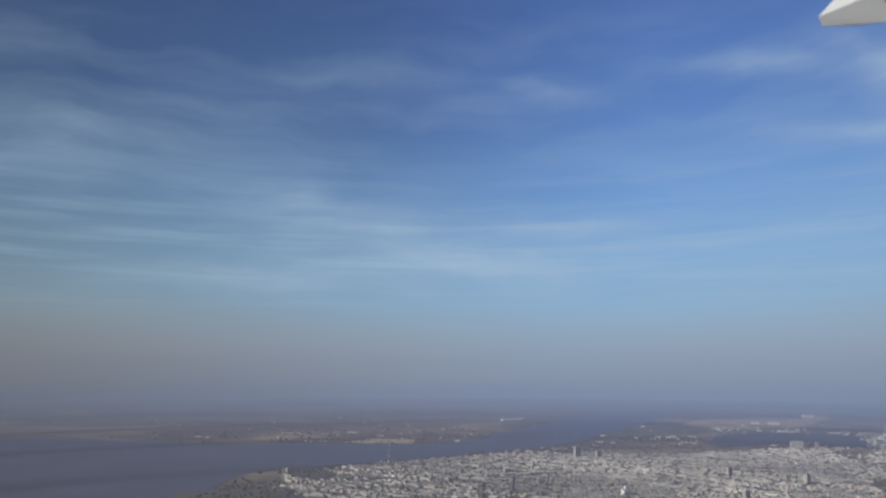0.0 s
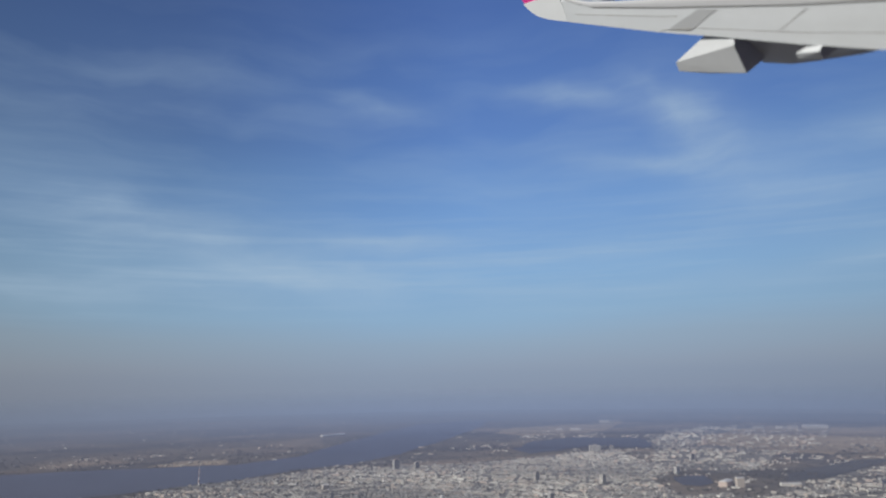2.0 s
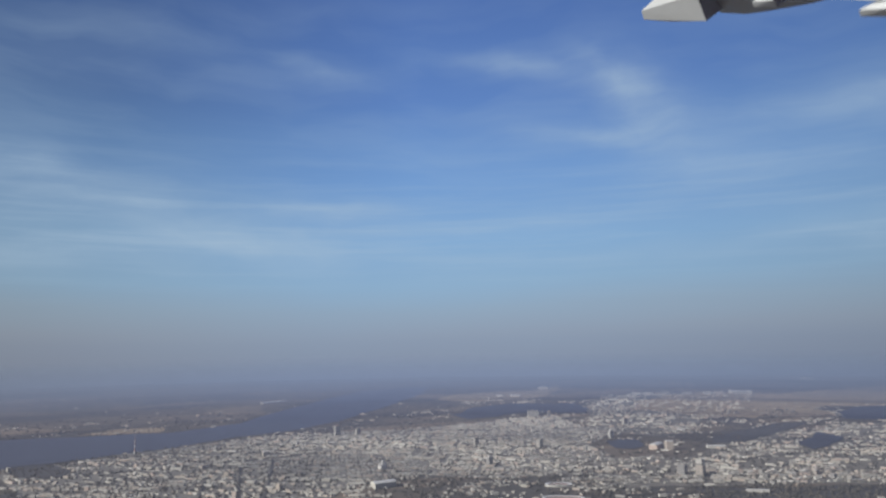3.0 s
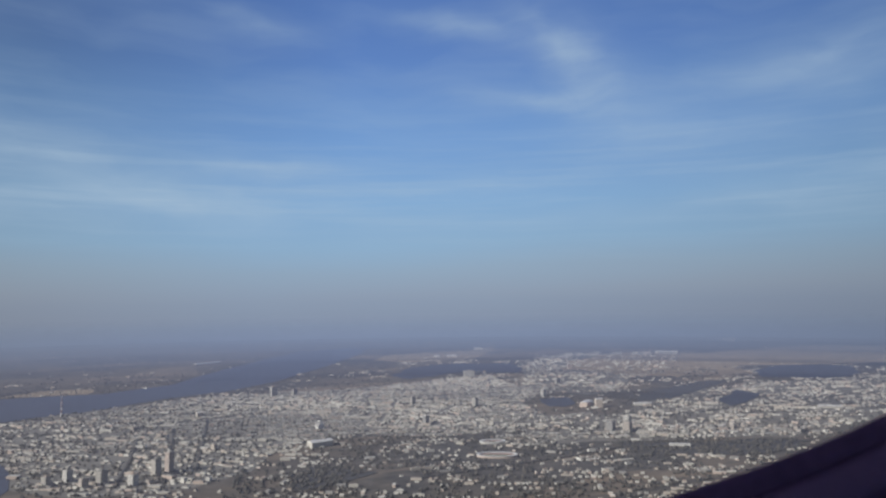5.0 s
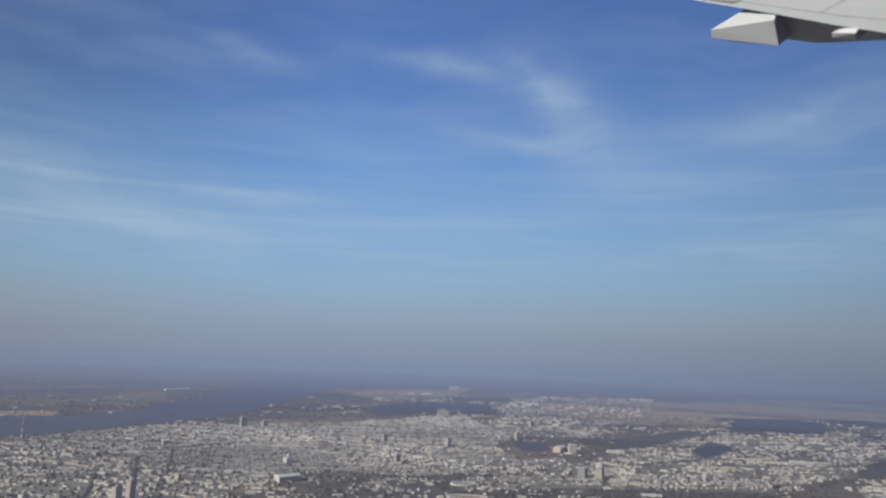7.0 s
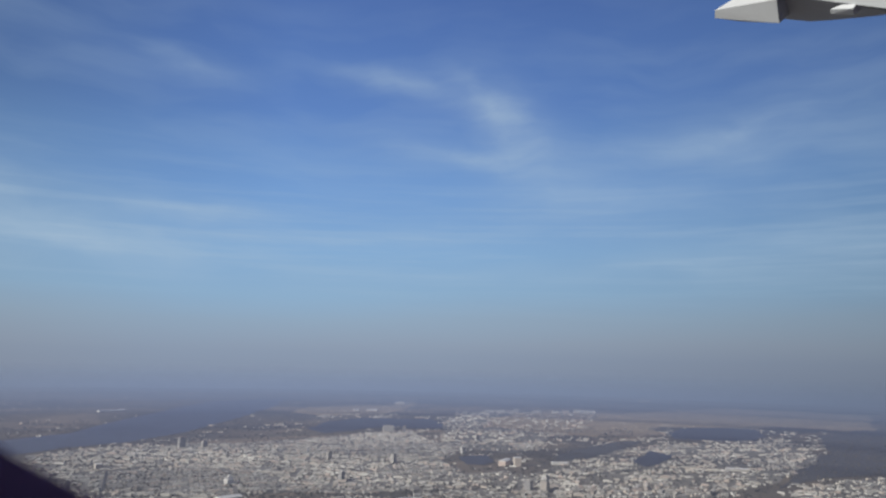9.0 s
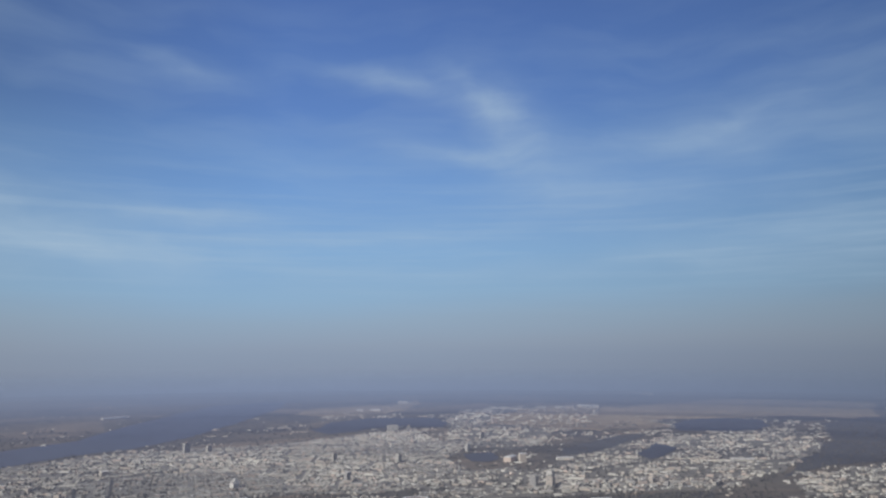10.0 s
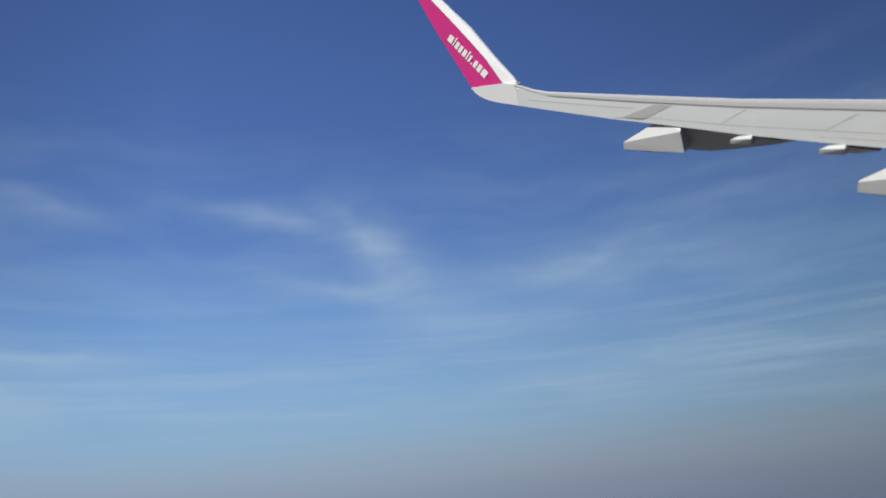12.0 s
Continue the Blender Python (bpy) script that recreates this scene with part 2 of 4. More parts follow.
ASPHALT = material("asphalt", (0.055, 0.055, 0.06), 0.9, vary=0.15, scale=0.05)


def ground_material():
    m = bpy.data.materials.new("winter_ground")
    m.use_nodes = True
    n = Nodes(m.node_tree)
    place = n.add("ShaderNodeTexCoord").outputs["Object"]
    plots = n.add("ShaderNodeTexVoronoi", Vector=place, Scale=0.004)
    plots.feature = "F1"
    tint = n.add("ShaderNodeSeparateColor", Color=plots.outputs["Color"]).outputs[0]
    patch = n.noise(place, 0.0016, 5.0, 0.6, 0.8)
    mottle = n.noise(place, 0.03, 6.0, 0.65)
    scrub = n.ramp(mottle, [(0.32, (0.062, 0.061, 0.062)), (0.52, (0.092, 0.088, 0.086)), (0.72, (0.165, 0.150, 0.136))])
    fields = n.ramp(tint, [(0.0, (0.11, 0.10, 0.075)), (0.35, (0.24, 0.19, 0.14)), (0.65, (0.16, 0.14, 0.105)), (1.0, (0.31, 0.25, 0.185))])
    far = n.math("MULTIPLY", n.math("SUBTRACT", patch, 0.42), 4.5, clamp=True)
    colour = n.mix(far, scrub, n.mix(0.35, fields, scrub))
    bands = n.noise(n.add("ShaderNodeMapping", Vector=place, Rotation=(0, 0, radians(-24)), Scale=(0.0016, 0.0070, 1.0)).outputs[0], 1.0, 6.0, 0.65)
    colour = n.mix(n.math("MULTIPLY", n.math("SUBTRACT", bands, 0.53), 6.0, clamp=True), colour, (0.27, 0.215, 0.16))
    shader = n.add("ShaderNodeBsdfPrincipled", Base_Color=colour, Roughness=0.95)
    n.put(shader, "Specular IOR Level", 0.1)
    n.put(n.add("ShaderNodeOutputMaterial"), "Surface", shader.outputs[0])
    return m


GROUND = ground_material()


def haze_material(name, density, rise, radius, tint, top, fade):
    """Emissive shell that paints haze: clear at foot, thickest at flying height, gone above."""
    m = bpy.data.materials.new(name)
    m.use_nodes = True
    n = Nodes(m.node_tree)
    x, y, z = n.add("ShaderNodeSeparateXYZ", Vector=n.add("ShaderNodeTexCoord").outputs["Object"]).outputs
    # shell glow darkened to the sides like the sky, imitating lens vignetting
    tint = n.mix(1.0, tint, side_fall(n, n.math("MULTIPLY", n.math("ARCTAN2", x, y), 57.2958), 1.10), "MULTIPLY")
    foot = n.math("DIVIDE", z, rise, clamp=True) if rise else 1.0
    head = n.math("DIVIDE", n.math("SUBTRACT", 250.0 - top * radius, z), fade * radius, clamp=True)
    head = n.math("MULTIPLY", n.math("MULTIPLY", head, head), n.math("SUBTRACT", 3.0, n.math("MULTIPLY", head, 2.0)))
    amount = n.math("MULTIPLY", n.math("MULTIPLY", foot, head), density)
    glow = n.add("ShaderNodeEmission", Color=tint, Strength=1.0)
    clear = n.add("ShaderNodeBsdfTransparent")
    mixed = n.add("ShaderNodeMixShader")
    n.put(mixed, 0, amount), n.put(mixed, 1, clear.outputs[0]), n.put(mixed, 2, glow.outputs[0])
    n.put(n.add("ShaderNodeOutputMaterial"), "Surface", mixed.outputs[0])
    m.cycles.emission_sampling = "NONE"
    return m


# ---------------------------------------------------------------- mesh helpers
def mesh_of(name, verts, faces, materials, indices=None, smooth=False):
    me = bpy.data.meshes.new(name)
    me.from_pydata([tuple(v) for v in verts], [], faces)
    for m in materials:
        me.materials.append(m)
    if indices is not None:
        me.polygons.foreach_set("material_index", indices)
    if smooth:
        me.polygons.foreach_set("use_smooth", [True] * len(me.polygons))
    me.update()
    return me


def part(name, bm, mat, parent=None, label="", smooth=False):
    """Link a bmesh as one mesh object, under a thing or a part."""
    bmesh.ops.recalc_face_normals(bm, faces=bm.faces[:])
    me = bpy.data.meshes.new(name)
    bm.to_mesh(me)
    bm.free()
    me.materials.append(mat)
    if smooth:
        me.polygons.foreach_set("use_smooth", [True] * len(me.polygons))
    ob = new(name, me)
    ob.parent = parent
    if label:
        ob["label"] = label
    return ob


def empty(name, m):
    ob = new(name)
    ob.matrix_world = m
    return ob


def prism(outline, e0, e1, bevel=0.0):
    """A slab from an outline in x and y, between two depths in z."""
    bm = bmesh.new()
    low = [bm.verts.new((x, y, e0)) for x, y in outline]
    high = [bm.verts.new((x, y, e1)) for x, y in outline]
    bm.faces.new(low)
    bm.faces.new(high[::-1])
    k = len(outline)
    for i in range(k):
        bm.faces.new((low[i], high[i], high[(i + 1) % k], low[(i + 1) % k]))
    if bevel:
        bmesh.ops.bevel(bm, geom=bm.edges[:], offset=bevel, segments=2, affect="EDGES", clamp_overlap=True)
    return bm


def hull(points, bevel=0.0):
    bm = bmesh.new()
    for p in points:
        bm.verts.new(p)
    made = bmesh.ops.convex_hull(bm, input=bm.verts[:])
    loose = [v for v in bm.verts if not v.link_faces]
    if loose:
        bmesh.ops.delete(bm, geom=loose, context="VERTS")
    bmesh.ops.dissolve_limit(bm, angle_limit=0.03, verts=bm.verts[:], edges=bm.edges[:])
    if bevel:
        bmesh.ops.bevel(bm, geom=bm.edges[:], offset=bevel, segments=2, affect="EDGES", clamp_overlap=True)
    return bm


def strip(points, width, e, high=0.0006):
    """A thin line along points in x and y, standing out of the face at depth e."""
    bm = bmesh.new()
    rows = []
    for i, (x, y) in enumerate(points):
        a, b = points[max(i - 1, 0)], points[min(i + 1, len(points) - 1)]
        d = Vector((b[0] - a[0], b[1] - a[1])).normalized()
        nx, ny = -d.y * width / 2, d.x * width / 2
        rows.append([bm.verts.new(v) for v in ((x - nx, y - ny, e), (x - nx, y - ny, e - high), (x + nx, y + ny, e - high), (x + nx, y + ny, e))])
    for r0, r1 in zip(rows, rows[1:]):
        for i in range(4):
            bm.faces.new((r0[i], r0[(i + 1) % 4], r1[(i + 1) % 4], r1[i]))
    bm.faces.new(rows[0])
    bm.faces.new(rows[-1][::-1])
    return bm


def lerp_table(table, a):
    xs = [t[0] for t in table]
    return float(np.interp(a, xs, [t[1] for t in table]))


# ---------------------------------------------------------------- ground and water
def sheet(name, outline, z, mat, label, category, rough_edge=0.0, steps=4):
    """A flat piece of country with an uneven outline."""
    pts = []
    k = len(outline)
    for i in range(k):
        (x0, y0), (x1, y1) = outline[i], outline[(i + 1) % k]
        for j in range(steps):
            f = j / steps
            x, y = x0 + (x1 - x0) * f, y0 + (y1 - y0) * f
            w = noise.noise_vector(Vector((x * 0.006, y * 0.006, z))) * rough_edge
            pts.append((x + w.x, y + w.y))
    bm = prism(pts, z - 0.4, z)
    ob = part(name, bm, mat)
    bm2 = bmesh.new()
    bm2.from_mesh(ob.data)
    bmesh.ops.triangulate(bm2, faces=bm2.faces[:])
    bm2.to_mesh(ob.data)
    bm2.free()
    return tagged(ob, label, category, kind="structure")


def build_country():
    bm = bmesh.new()
    bmesh.ops.create_circle(bm, cap_ends=True, segments=96, radius=4985)
    ground = part("ground", bm, GROUND)
    tagged(ground, "flat brown-green winter ground reaching into the haze", "ground", kind="structure")
    sheet("water", RIVER, 0.5, WATER, "wide dark blue river bending past the city", "river", 22)
    sheet("water", BAY, 0.6, WATER, "dark river inlet beside the old town", "river", 8)
    sheet("pavement", DENSE, 0.1, PAVING, "grey-brown paved ground between city buildings", "pavement", 20)
    for i, zone in enumerate((MIDDLE, OUTER, QUAY, EAST, TERRACES)):
        sheet("pavement", zone, 0.14 + 0.04 * i, YARDS, "grey-brown yards and streets between city blocks", "pavement", 30)
    # taken for wooded valleys; the blue of the haze is in the sheet colour
    for i, zone in enumerate(BLUE_PATCHES):
        sheet("water", zone, 1.2 + 0.1 * i, PATCH_BLUE, "blue-grey hazy woodland patch between city districts", "lake", 30)
    for i, zone in enumerate(WOODS):
        sheet("woodland", zone, 0.7 + 0.1 * i, WOODLAND, "dark bare woodland between city districts", "woodland", 26)
    for i, zone in enumerate(FIELDS):
        sheet("field", zone, 0.3 + 0.05 * i, FIELD, "tan winter field at the edge of the city", "field", 110 if i in (0, 1, 4) else 60)


RIVER = [(-2900, 2600), (-1223, 2361), (-747, 2222), (-529, 2222), (-298, 2208), (-57, 2208), (134, 2340), (310, 2720), (570, 3200), (810, 3620), (1208, 3730),
         (1026, 3257), (677, 2667), (448, 2280), (249, 2070), (87, 2003), (-31, 1899), (-125, 1842), (-250, 1780), (-345, 1725), (-440, 1640), (-453, 1473), (-466, 1400), (-520, 1230), (-575, 1050), (-900, 640), (-2900, 900)]
BAY = [(-290, 1340), (-262, 1352), (-225, 1350), (-193, 1322), (-166, 1265), (-150, 1190), (-140, 1120), (-150, 1071), (-215, 1105)]
BLUE_PATCHES = [
    [(826, 2281), (980, 2480), (1180, 2570), (1401, 2460), (1349, 2263), (1244, 2127), (1115, 2247), (940, 2140), (827, 2120)],
    [(950, 1510), (1000, 1525), (1022, 1505), (990, 1425), (940, 1395), (912, 1420)],
    [(1996, 1779), (2150, 1840), (2281, 1862), (2413, 1729), (2241, 1547), (2080, 1500), (1954, 1515), (1847, 1614)],
    [(1339, 1309), (1440, 1370), (1529, 1432), (1513, 1334), (1371, 1226), (1278, 1216)]]
WOODS = [
    [(-514, 1392), (-414, 1441), (-290, 1411), (-278, 1365), (-225, 1106), (-446, 1175)],
    [(777, 1012), (888, 974), (1000, 928), (1089, 888), (1018, 826), (894, 823), (815, 895), (750, 961)],
    [(214, 1010), (262, 1062), (305, 1050), (330, 1001), (263, 940), (200, 935)],
    [(-377, 1741), (-306, 1742), (-248, 1644), (-242, 1551), (-316, 1562)],
    [(1225, 1467), (1355, 1529), (1588, 1617), (1680, 1600), (1458, 1470), (1215, 1372), (1163, 1380)],
    [(2469, 1503), (2842, 1575), (3257, 1493), (2683, 1064), (1900, 905), (1690, 930), (1460, 940), (1340, 905), (1475, 977), (2015, 1203)]]
FIELDS = [
    [(1742, 2516), (2142, 2700), (2414, 2478), (2285, 2043), (1882, 1707), (1664, 1757), (1512, 1961), (1519, 2213)],
    [(2701, 2430), (3327, 2362), (3385, 1889), (2768, 1467), (2651, 1738), (2155, 1913)],
    [(-309, 2285), (-234, 2354), (-115, 2333), (-111, 2243), (-221, 2223)],
    [(967, 2876), (1165, 3146), (1550, 3155), (1847, 3476), (1811, 3280), (1345, 2736), (1019, 2749)],
    [(2382, 2450), (3410, 2579), (3753, 2027), (2772, 1446), (2701, 1779), (2214, 1995)]]
DENSE = [(-387, 1708), (-245, 1747), (-160, 1832), (20, 1915), (167, 1989), (373, 1996), (558, 1961), (751, 2011), (983, 2098), (1128, 2118), (1045, 1787), (1075, 1696), (976, 1572), (880, 1500),
         (854, 1364), (812, 1264), (668, 1204), (559, 1192), (460, 1231), (408, 1300), (330, 1281), (228, 1225), (171, 1081), (79, 1020), (-49, 1040), (-158, 1150), (-243, 1249)]
OUTER = [(1056, 1753), (1368, 2297), (1659, 2615), (2024, 2697), (2281, 2454), (1685, 1870), (1494, 1816), (1247, 1589), (1109, 1551)]
MIDDLE = [(875, 1293), (972, 1241), (1214, 1412), (1449, 1477), (1695, 1523), (1926, 1494), (2233, 1470), (1857, 1120), (1465, 979), (1167, 899), (1041, 940), (923, 1001), (794, 1032), (713, 1092)]
QUAY = [(861, 1148), (970, 1095), (1080, 1051), (1193, 965), (1117, 905), (985, 959), (882, 997), (783, 1044)]
EAST = [(1300, 862), (1468, 913), (1692, 893), (1902, 834), (1479, 654), (1301, 692), (1202, 752)]
TERRACES = [(762, 1306), (859, 1298), (945, 1300), (884, 1149), (774, 1038), (656, 1028), (586, 1104), (671, 1228)]
ROADS = [((48, 1060), (88, 1540), 7), ((96, 1120), (158, 1600), 6), ((-12, 1090), (20, 1420), 6), ((-160, 1560), (300, 1640), 5), ((380, 930), (760, 960), 6), ((620, 1010), (1090, 860), 7), ((1040, 1180), (1720, 1230), 6)]


def build_roads():
    for (x0, y0), (x1, y1), wide in ROADS:
        wide *= 0.5
        d = Vector((x1 - x0, y1 - y0)).normalized() * wide / 2
        outline = []
        for side in (1, -1):
            steps = range(9) if side == 1 else range(8, -1, -1)
            for i in steps:
                f = i / 8
                bow = 6 * math.sin(f * math.pi)
                x, y = x0 + (x1 - x0) * f + d.y / wide * bow, y0 + (y1 - y0) * f - d.x / wide * bow
                outline.append((x - d.y * side, y + d.x * side))
        ob = part("road", prism(outline, 0.6, 1.6), ASPHALT)
        tagged(ob, "dark asphalt avenue between city blocks", "road", kind="structure")


build_country()
build_roads()


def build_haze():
    # haze painted by nested glowing cylinders, one tint and density each
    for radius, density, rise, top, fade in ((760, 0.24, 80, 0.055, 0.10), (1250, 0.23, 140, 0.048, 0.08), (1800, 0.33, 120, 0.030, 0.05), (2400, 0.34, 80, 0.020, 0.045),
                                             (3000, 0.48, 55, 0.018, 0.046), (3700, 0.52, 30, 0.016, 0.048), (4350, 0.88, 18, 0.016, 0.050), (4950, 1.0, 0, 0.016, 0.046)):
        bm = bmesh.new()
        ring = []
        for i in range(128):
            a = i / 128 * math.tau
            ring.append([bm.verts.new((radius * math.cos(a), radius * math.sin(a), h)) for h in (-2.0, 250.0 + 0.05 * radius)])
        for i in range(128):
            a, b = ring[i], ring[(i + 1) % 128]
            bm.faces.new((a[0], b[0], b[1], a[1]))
        mat = haze_material("glowing_haze", density, rise, radius, LOW_HAZE if radius < 1000 else MID_HAZE if radius < 2000 else FAR_LAND_HAZE if radius < 3500 else HAZE, top, fade)
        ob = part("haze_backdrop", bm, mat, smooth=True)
        tagged(ob, "see-through glowing shell that paints violet-grey haze over the land", "haze", kind="structure")


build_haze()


# ---------------------------------------------------------------- aircraft wing
WING = Matrix(((-0.1858, -0.5056, 0.8426, 2.7244), (0.8655, -0.4901, -0.1032, 2.2778), (0.4651, 0.7101, 0.5286, 251.6252), (0, 0, 0, 1)))
VIEW_WARP = Matrix(((0.94343, -0.13359, -0.00225), (0.03107, 0.87873, 0.00298), (0.01863, 0.05217, 1.0)))
LEAD = [(-1.46, 0.266), (-1.18, 0.243), (-0.45, 0.177), (0.234, 0.136), (0.887, 0.109), (1.0, 0.124), (1.10, 0.148), (1.17, 0.158)]
TRAIL = [(-1.46, 0.041), (-1.215, 0.036), (-1.047, 0.026), (-0.777, 0.014), (-0.474, 0.004), (0.0, 0.0), (0.322, -0.007), (0.705, -0.005), (1.178, 0.0)]
CREST = [(-1.46, 0.318), (-1.169, 0.297), (-0.442, 0.223), (0.28, 0.175), (0.86, 0.137), (0.994, 0.143), (1.10, 0.160), (1.178, 0.168)]


def build_wing():
    wing = empty("aircraft_wing", WING)
    tagged(wing, "pale grey airliner wing with upturned magenta and white winglet", "wing")

    def put(name, bm, mat, parent, label="", smooth=False):
        # projective warp that fits the wing's outline to the camera's view
        for v in bm.verts:
            q = VIEW_WARP @ Vector((v.co.x, v.co.y, 1.0))
            v.co.x, v.co.y = q.x / q.z, q.y / q.z
        return part(name, bm, mat, parent, label, smooth)

    # skin: trailing edge, flat upper face, rounded crest, then over to the leading edge and back beneath
    spans = sorted({t[0] for t in TRAIL} | {t[0] for t in CREST} | {-1.3, -0.9, -0.6, -0.2, 0.15, 0.5})
    bm = bmesh.new()
    rows = []
    for a in spans:
        te, cr = lerp_table(TRAIL, a), lerp_table(CREST, a)
        h = cr - te
        deep = 0.24 + (1.2 - a) * 0.18
        back = cr - 0.10 - 0.62 * (deep * 0.8 - 0.15)
        low = min(te - 0.03, back - 0.02)
        prof = [(te - 0.006, 0.022), (te, 0.0), (te + 0.45 * h, 0.0), (te + 0.80 * h, 0.001), (cr - 0.004, 0.005), (cr - 0.010, 0.012), (cr - 0.022, 0.03), (cr - 0.048, 0.07), (cr - 0.10, 0.15),
                (back, deep * 0.8), (back - 0.01, deep), (low, deep * 0.85), (te - 0.03, 0.16)]
        rows.append([bm.verts.new((a, b, e)) for b, e in prof])
    k = len(rows[0])
    for r0, r1 in zip(rows, rows[1:]):
        for i in range(k):
            bm.faces.new((r0[i], r0[(i + 1) % k], r1[(i + 1) % k], r1[i]))
    bm.faces.new(rows[0])
    bm.faces.new(rows[-1][::-1])
    skin = put("wing_skin", bm, WING_GREY, wing, "pale grey painted wing skin", smooth=False)
    for f in skin.data.polygons:
        f.use_smooth = 0.004 < max(skin.data.vertices[i].co.z for i in f.vertices) and f.normal.z < 0.2
    # bare metal leading strip; past 0.88 its grey tones down the sunlit crest
    bm = bmesh.new()
    rows = []
    for a in (-1.45, -1.18, -0.8, -0.45, 0.0, 0.3, 0.6, 0.88, 1.0, 1.10, 1.17):
        cr, low = lerp_table(CREST, a), lerp_table(LEAD, a)
        rows.append([bm.verts.new((a, b, e)) for b, e in ((low, -0.0012), (low + (cr - low) * 0.55, -0.0012), (cr - 0.004, 0.0012), (cr - 0.001, 0.006), (cr - 0.022, 0.032))])
    for r0, r1 in zip(rows, rows[1:]):
        for i in range(4):
            bm.faces.new((r0[i], r0[i + 1], r1[i + 1], r1[i]))
    lead_ob = put("leading_edge", bm, WING_EDGE, wing, "dull metal leading edge", smooth=False)
    # seams and movable panels
    for points, width in (
            ([(0.86, 0.106), (0.234, 0.132), (-0.45, 0.173), (-1.18, 0.239), (-1.45, 0.261)], 0.0036), ([(1.037, 0.055), (0.6, 0.070), (0.189, 0.088)], 0.0035),
            ([(0.09, 0.034), (-0.465, 0.056), (-1.198, 0.112), (-1.45, 0.135)], 0.0028), ([(-0.375, 0.054), (-0.44, 0.110), (-0.505, 0.164)], 0.003),
            ([(-0.925, 0.093), (-0.99, 0.150), (-1.055, 0.208)], 0.003), ([(0.322, -0.004), (0.30, 0.006), (0.26, 0.014)], 0.004),
            ([(-0.9, 0.050), (-1.2, 0.072), (-1.45, 0.094)], 0.002), ([(1.178, 0.002), (1.168, 0.016)], 0.004), ([(0.80, -0.004), (0.79, 0.006)], 0.003), ([(0.62, -0.005), (0.61, 0.006)], 0.003)):
        put("panel_seam", strip(points, width * 0.85, -0.0013 if points[0][0] == 0.86 else -0.0001), SEAM, wing)
    put("flap_gap", prism([(0.26, 0.016), (0.09, 0.032), (-0.06, 0.138), (0.05, 0.134)], -0.0015, 0.004), FLAP_GAP, wing, "darker grey gap beside the flap")
    put("aileron_shroud", prism([(0.27, 0.014), (0.18, 0.026), (0.09, 0.033), (0.12, 0.020)], -0.003, 0.001), SEAM, wing)

    # wing tip bending up into the winglet
    tip = [(1.12, 0.0005), (1.32, 0.003), (1.40, 0.010), (1.465, 0.021), (1.52, 0.040), (1.57, 0.066), (1.61, 0.097), (1.50, 0.122), (1.40, 0.142), (1.292, 0.165), (1.235, 0.168), (1.178, 0.166), (1.15, 0.110)]
    put("wing_tip", prism(tip, -0.0008, 0.07), TIP_PAINT, wing, "white curved wing tip")
    # thin grey strip that paints the shade line along the root curve
    put("root_seal", strip([(0.98, 0.122), (1.05, 0.134), (1.11, 0.146), (1.19, 0.160)], 0.006, -0.001), WING_EDGE, wing, "grey strip painting the shade line at the winglet root")
    winglet = put("winglet", prism([(1.61, 0.097), (1.842, 0.350), (2.069, 0.590), (2.276, 0.835), (2.72, 1.37), (2.68, 1.35), (2.62, 1.22), (2.12, 0.835), (1.787, 0.590), (1.491, 0.360), (1.292, 0.165), (1.40, 0.142), (1.50, 0.122)], 0.006, 0.055, 0.003), PINK, wing, "magenta winglet face")
    lead = prism([(1.292, 0.165), (1.491, 0.360), (1.787, 0.590), (2.12, 0.835), (2.62, 1.22), (2.59, 1.225), (2.06, 0.836), (1.70, 0.594), (1.43, 0.366), (1.215, 0.200), (1.19, 0.172)], 0.003, 0.05)
    lead.verts.ensure_lookup_table()
    for i in range(5, 11):
        lead.verts[i].co.z += 0.034
    put("winglet_leading_edge", lead, WHITE, wing, "white winglet leading edge")
    # the operator's name as plain white bars
    d = Vector((1.450 - 1.895, 0.205 - 0.52))
    across = Vector((-d.y, d.x)).normalized()
    if across.y > 0:
        across = -across
    run, x = d.normalized(), 0.0
    for wide, tall, drop in ((0.058, 0.060, 0), (0.014, 0.078, -0.018), (0.036, 0.060, 0), (0.036, 0.060, 0), (0.040, 0.060, 0), (0.014, 0.078, -0.018), (0.024, 0.060, 0), (0.014, 0.014, 0.046), (0.036, 0.060, 0), (0.042, 0.060, 0), (0.060, 0.060, 0)):
        o = Vector((1.895, 0.52)) + run * x + across * (drop - 0.030)
        quad = [o, o + run * wide, o + run * wide + across * tall, o + across * tall]
        put("bar", prism([tuple(q) for q in quad], 0.002, 0.008), WHITE, winglet)
        x += wide + 0.0155

    def fairing(a, b, size, name):
        """Flap track fairing: pointed tail in the light, keel running forward under the wing."""
        def p(u, v, e):
            return (a + (u - 0.211) * size, b + (v + 0.202) * size, (e - 0.012) * size)
        tail = hull([p(*q) for q in ((0.216, -0.212, 0.008), (0.221, -0.158, 0.0), (0.216, -0.212, 0.03), (0.221, -0.158, 0.03), (-0.146, -0.028, 0.004), (-0.186, -0.174, 0.024),
                                         (0.04, -0.206, 0.02), (0.002, 0.032, 0.052), (-0.124, 0.036, 0.045), (-0.16, -0.172, 0.16), (-0.14, 0.0, 0.16), (0.0, 0.0, 0.12))], 0.0015 * size)
        ob = put("flap_track_fairing", tail, FAIRING_GREY, wing, "grey pointed flap track fairing")
        if name != "big":
            return
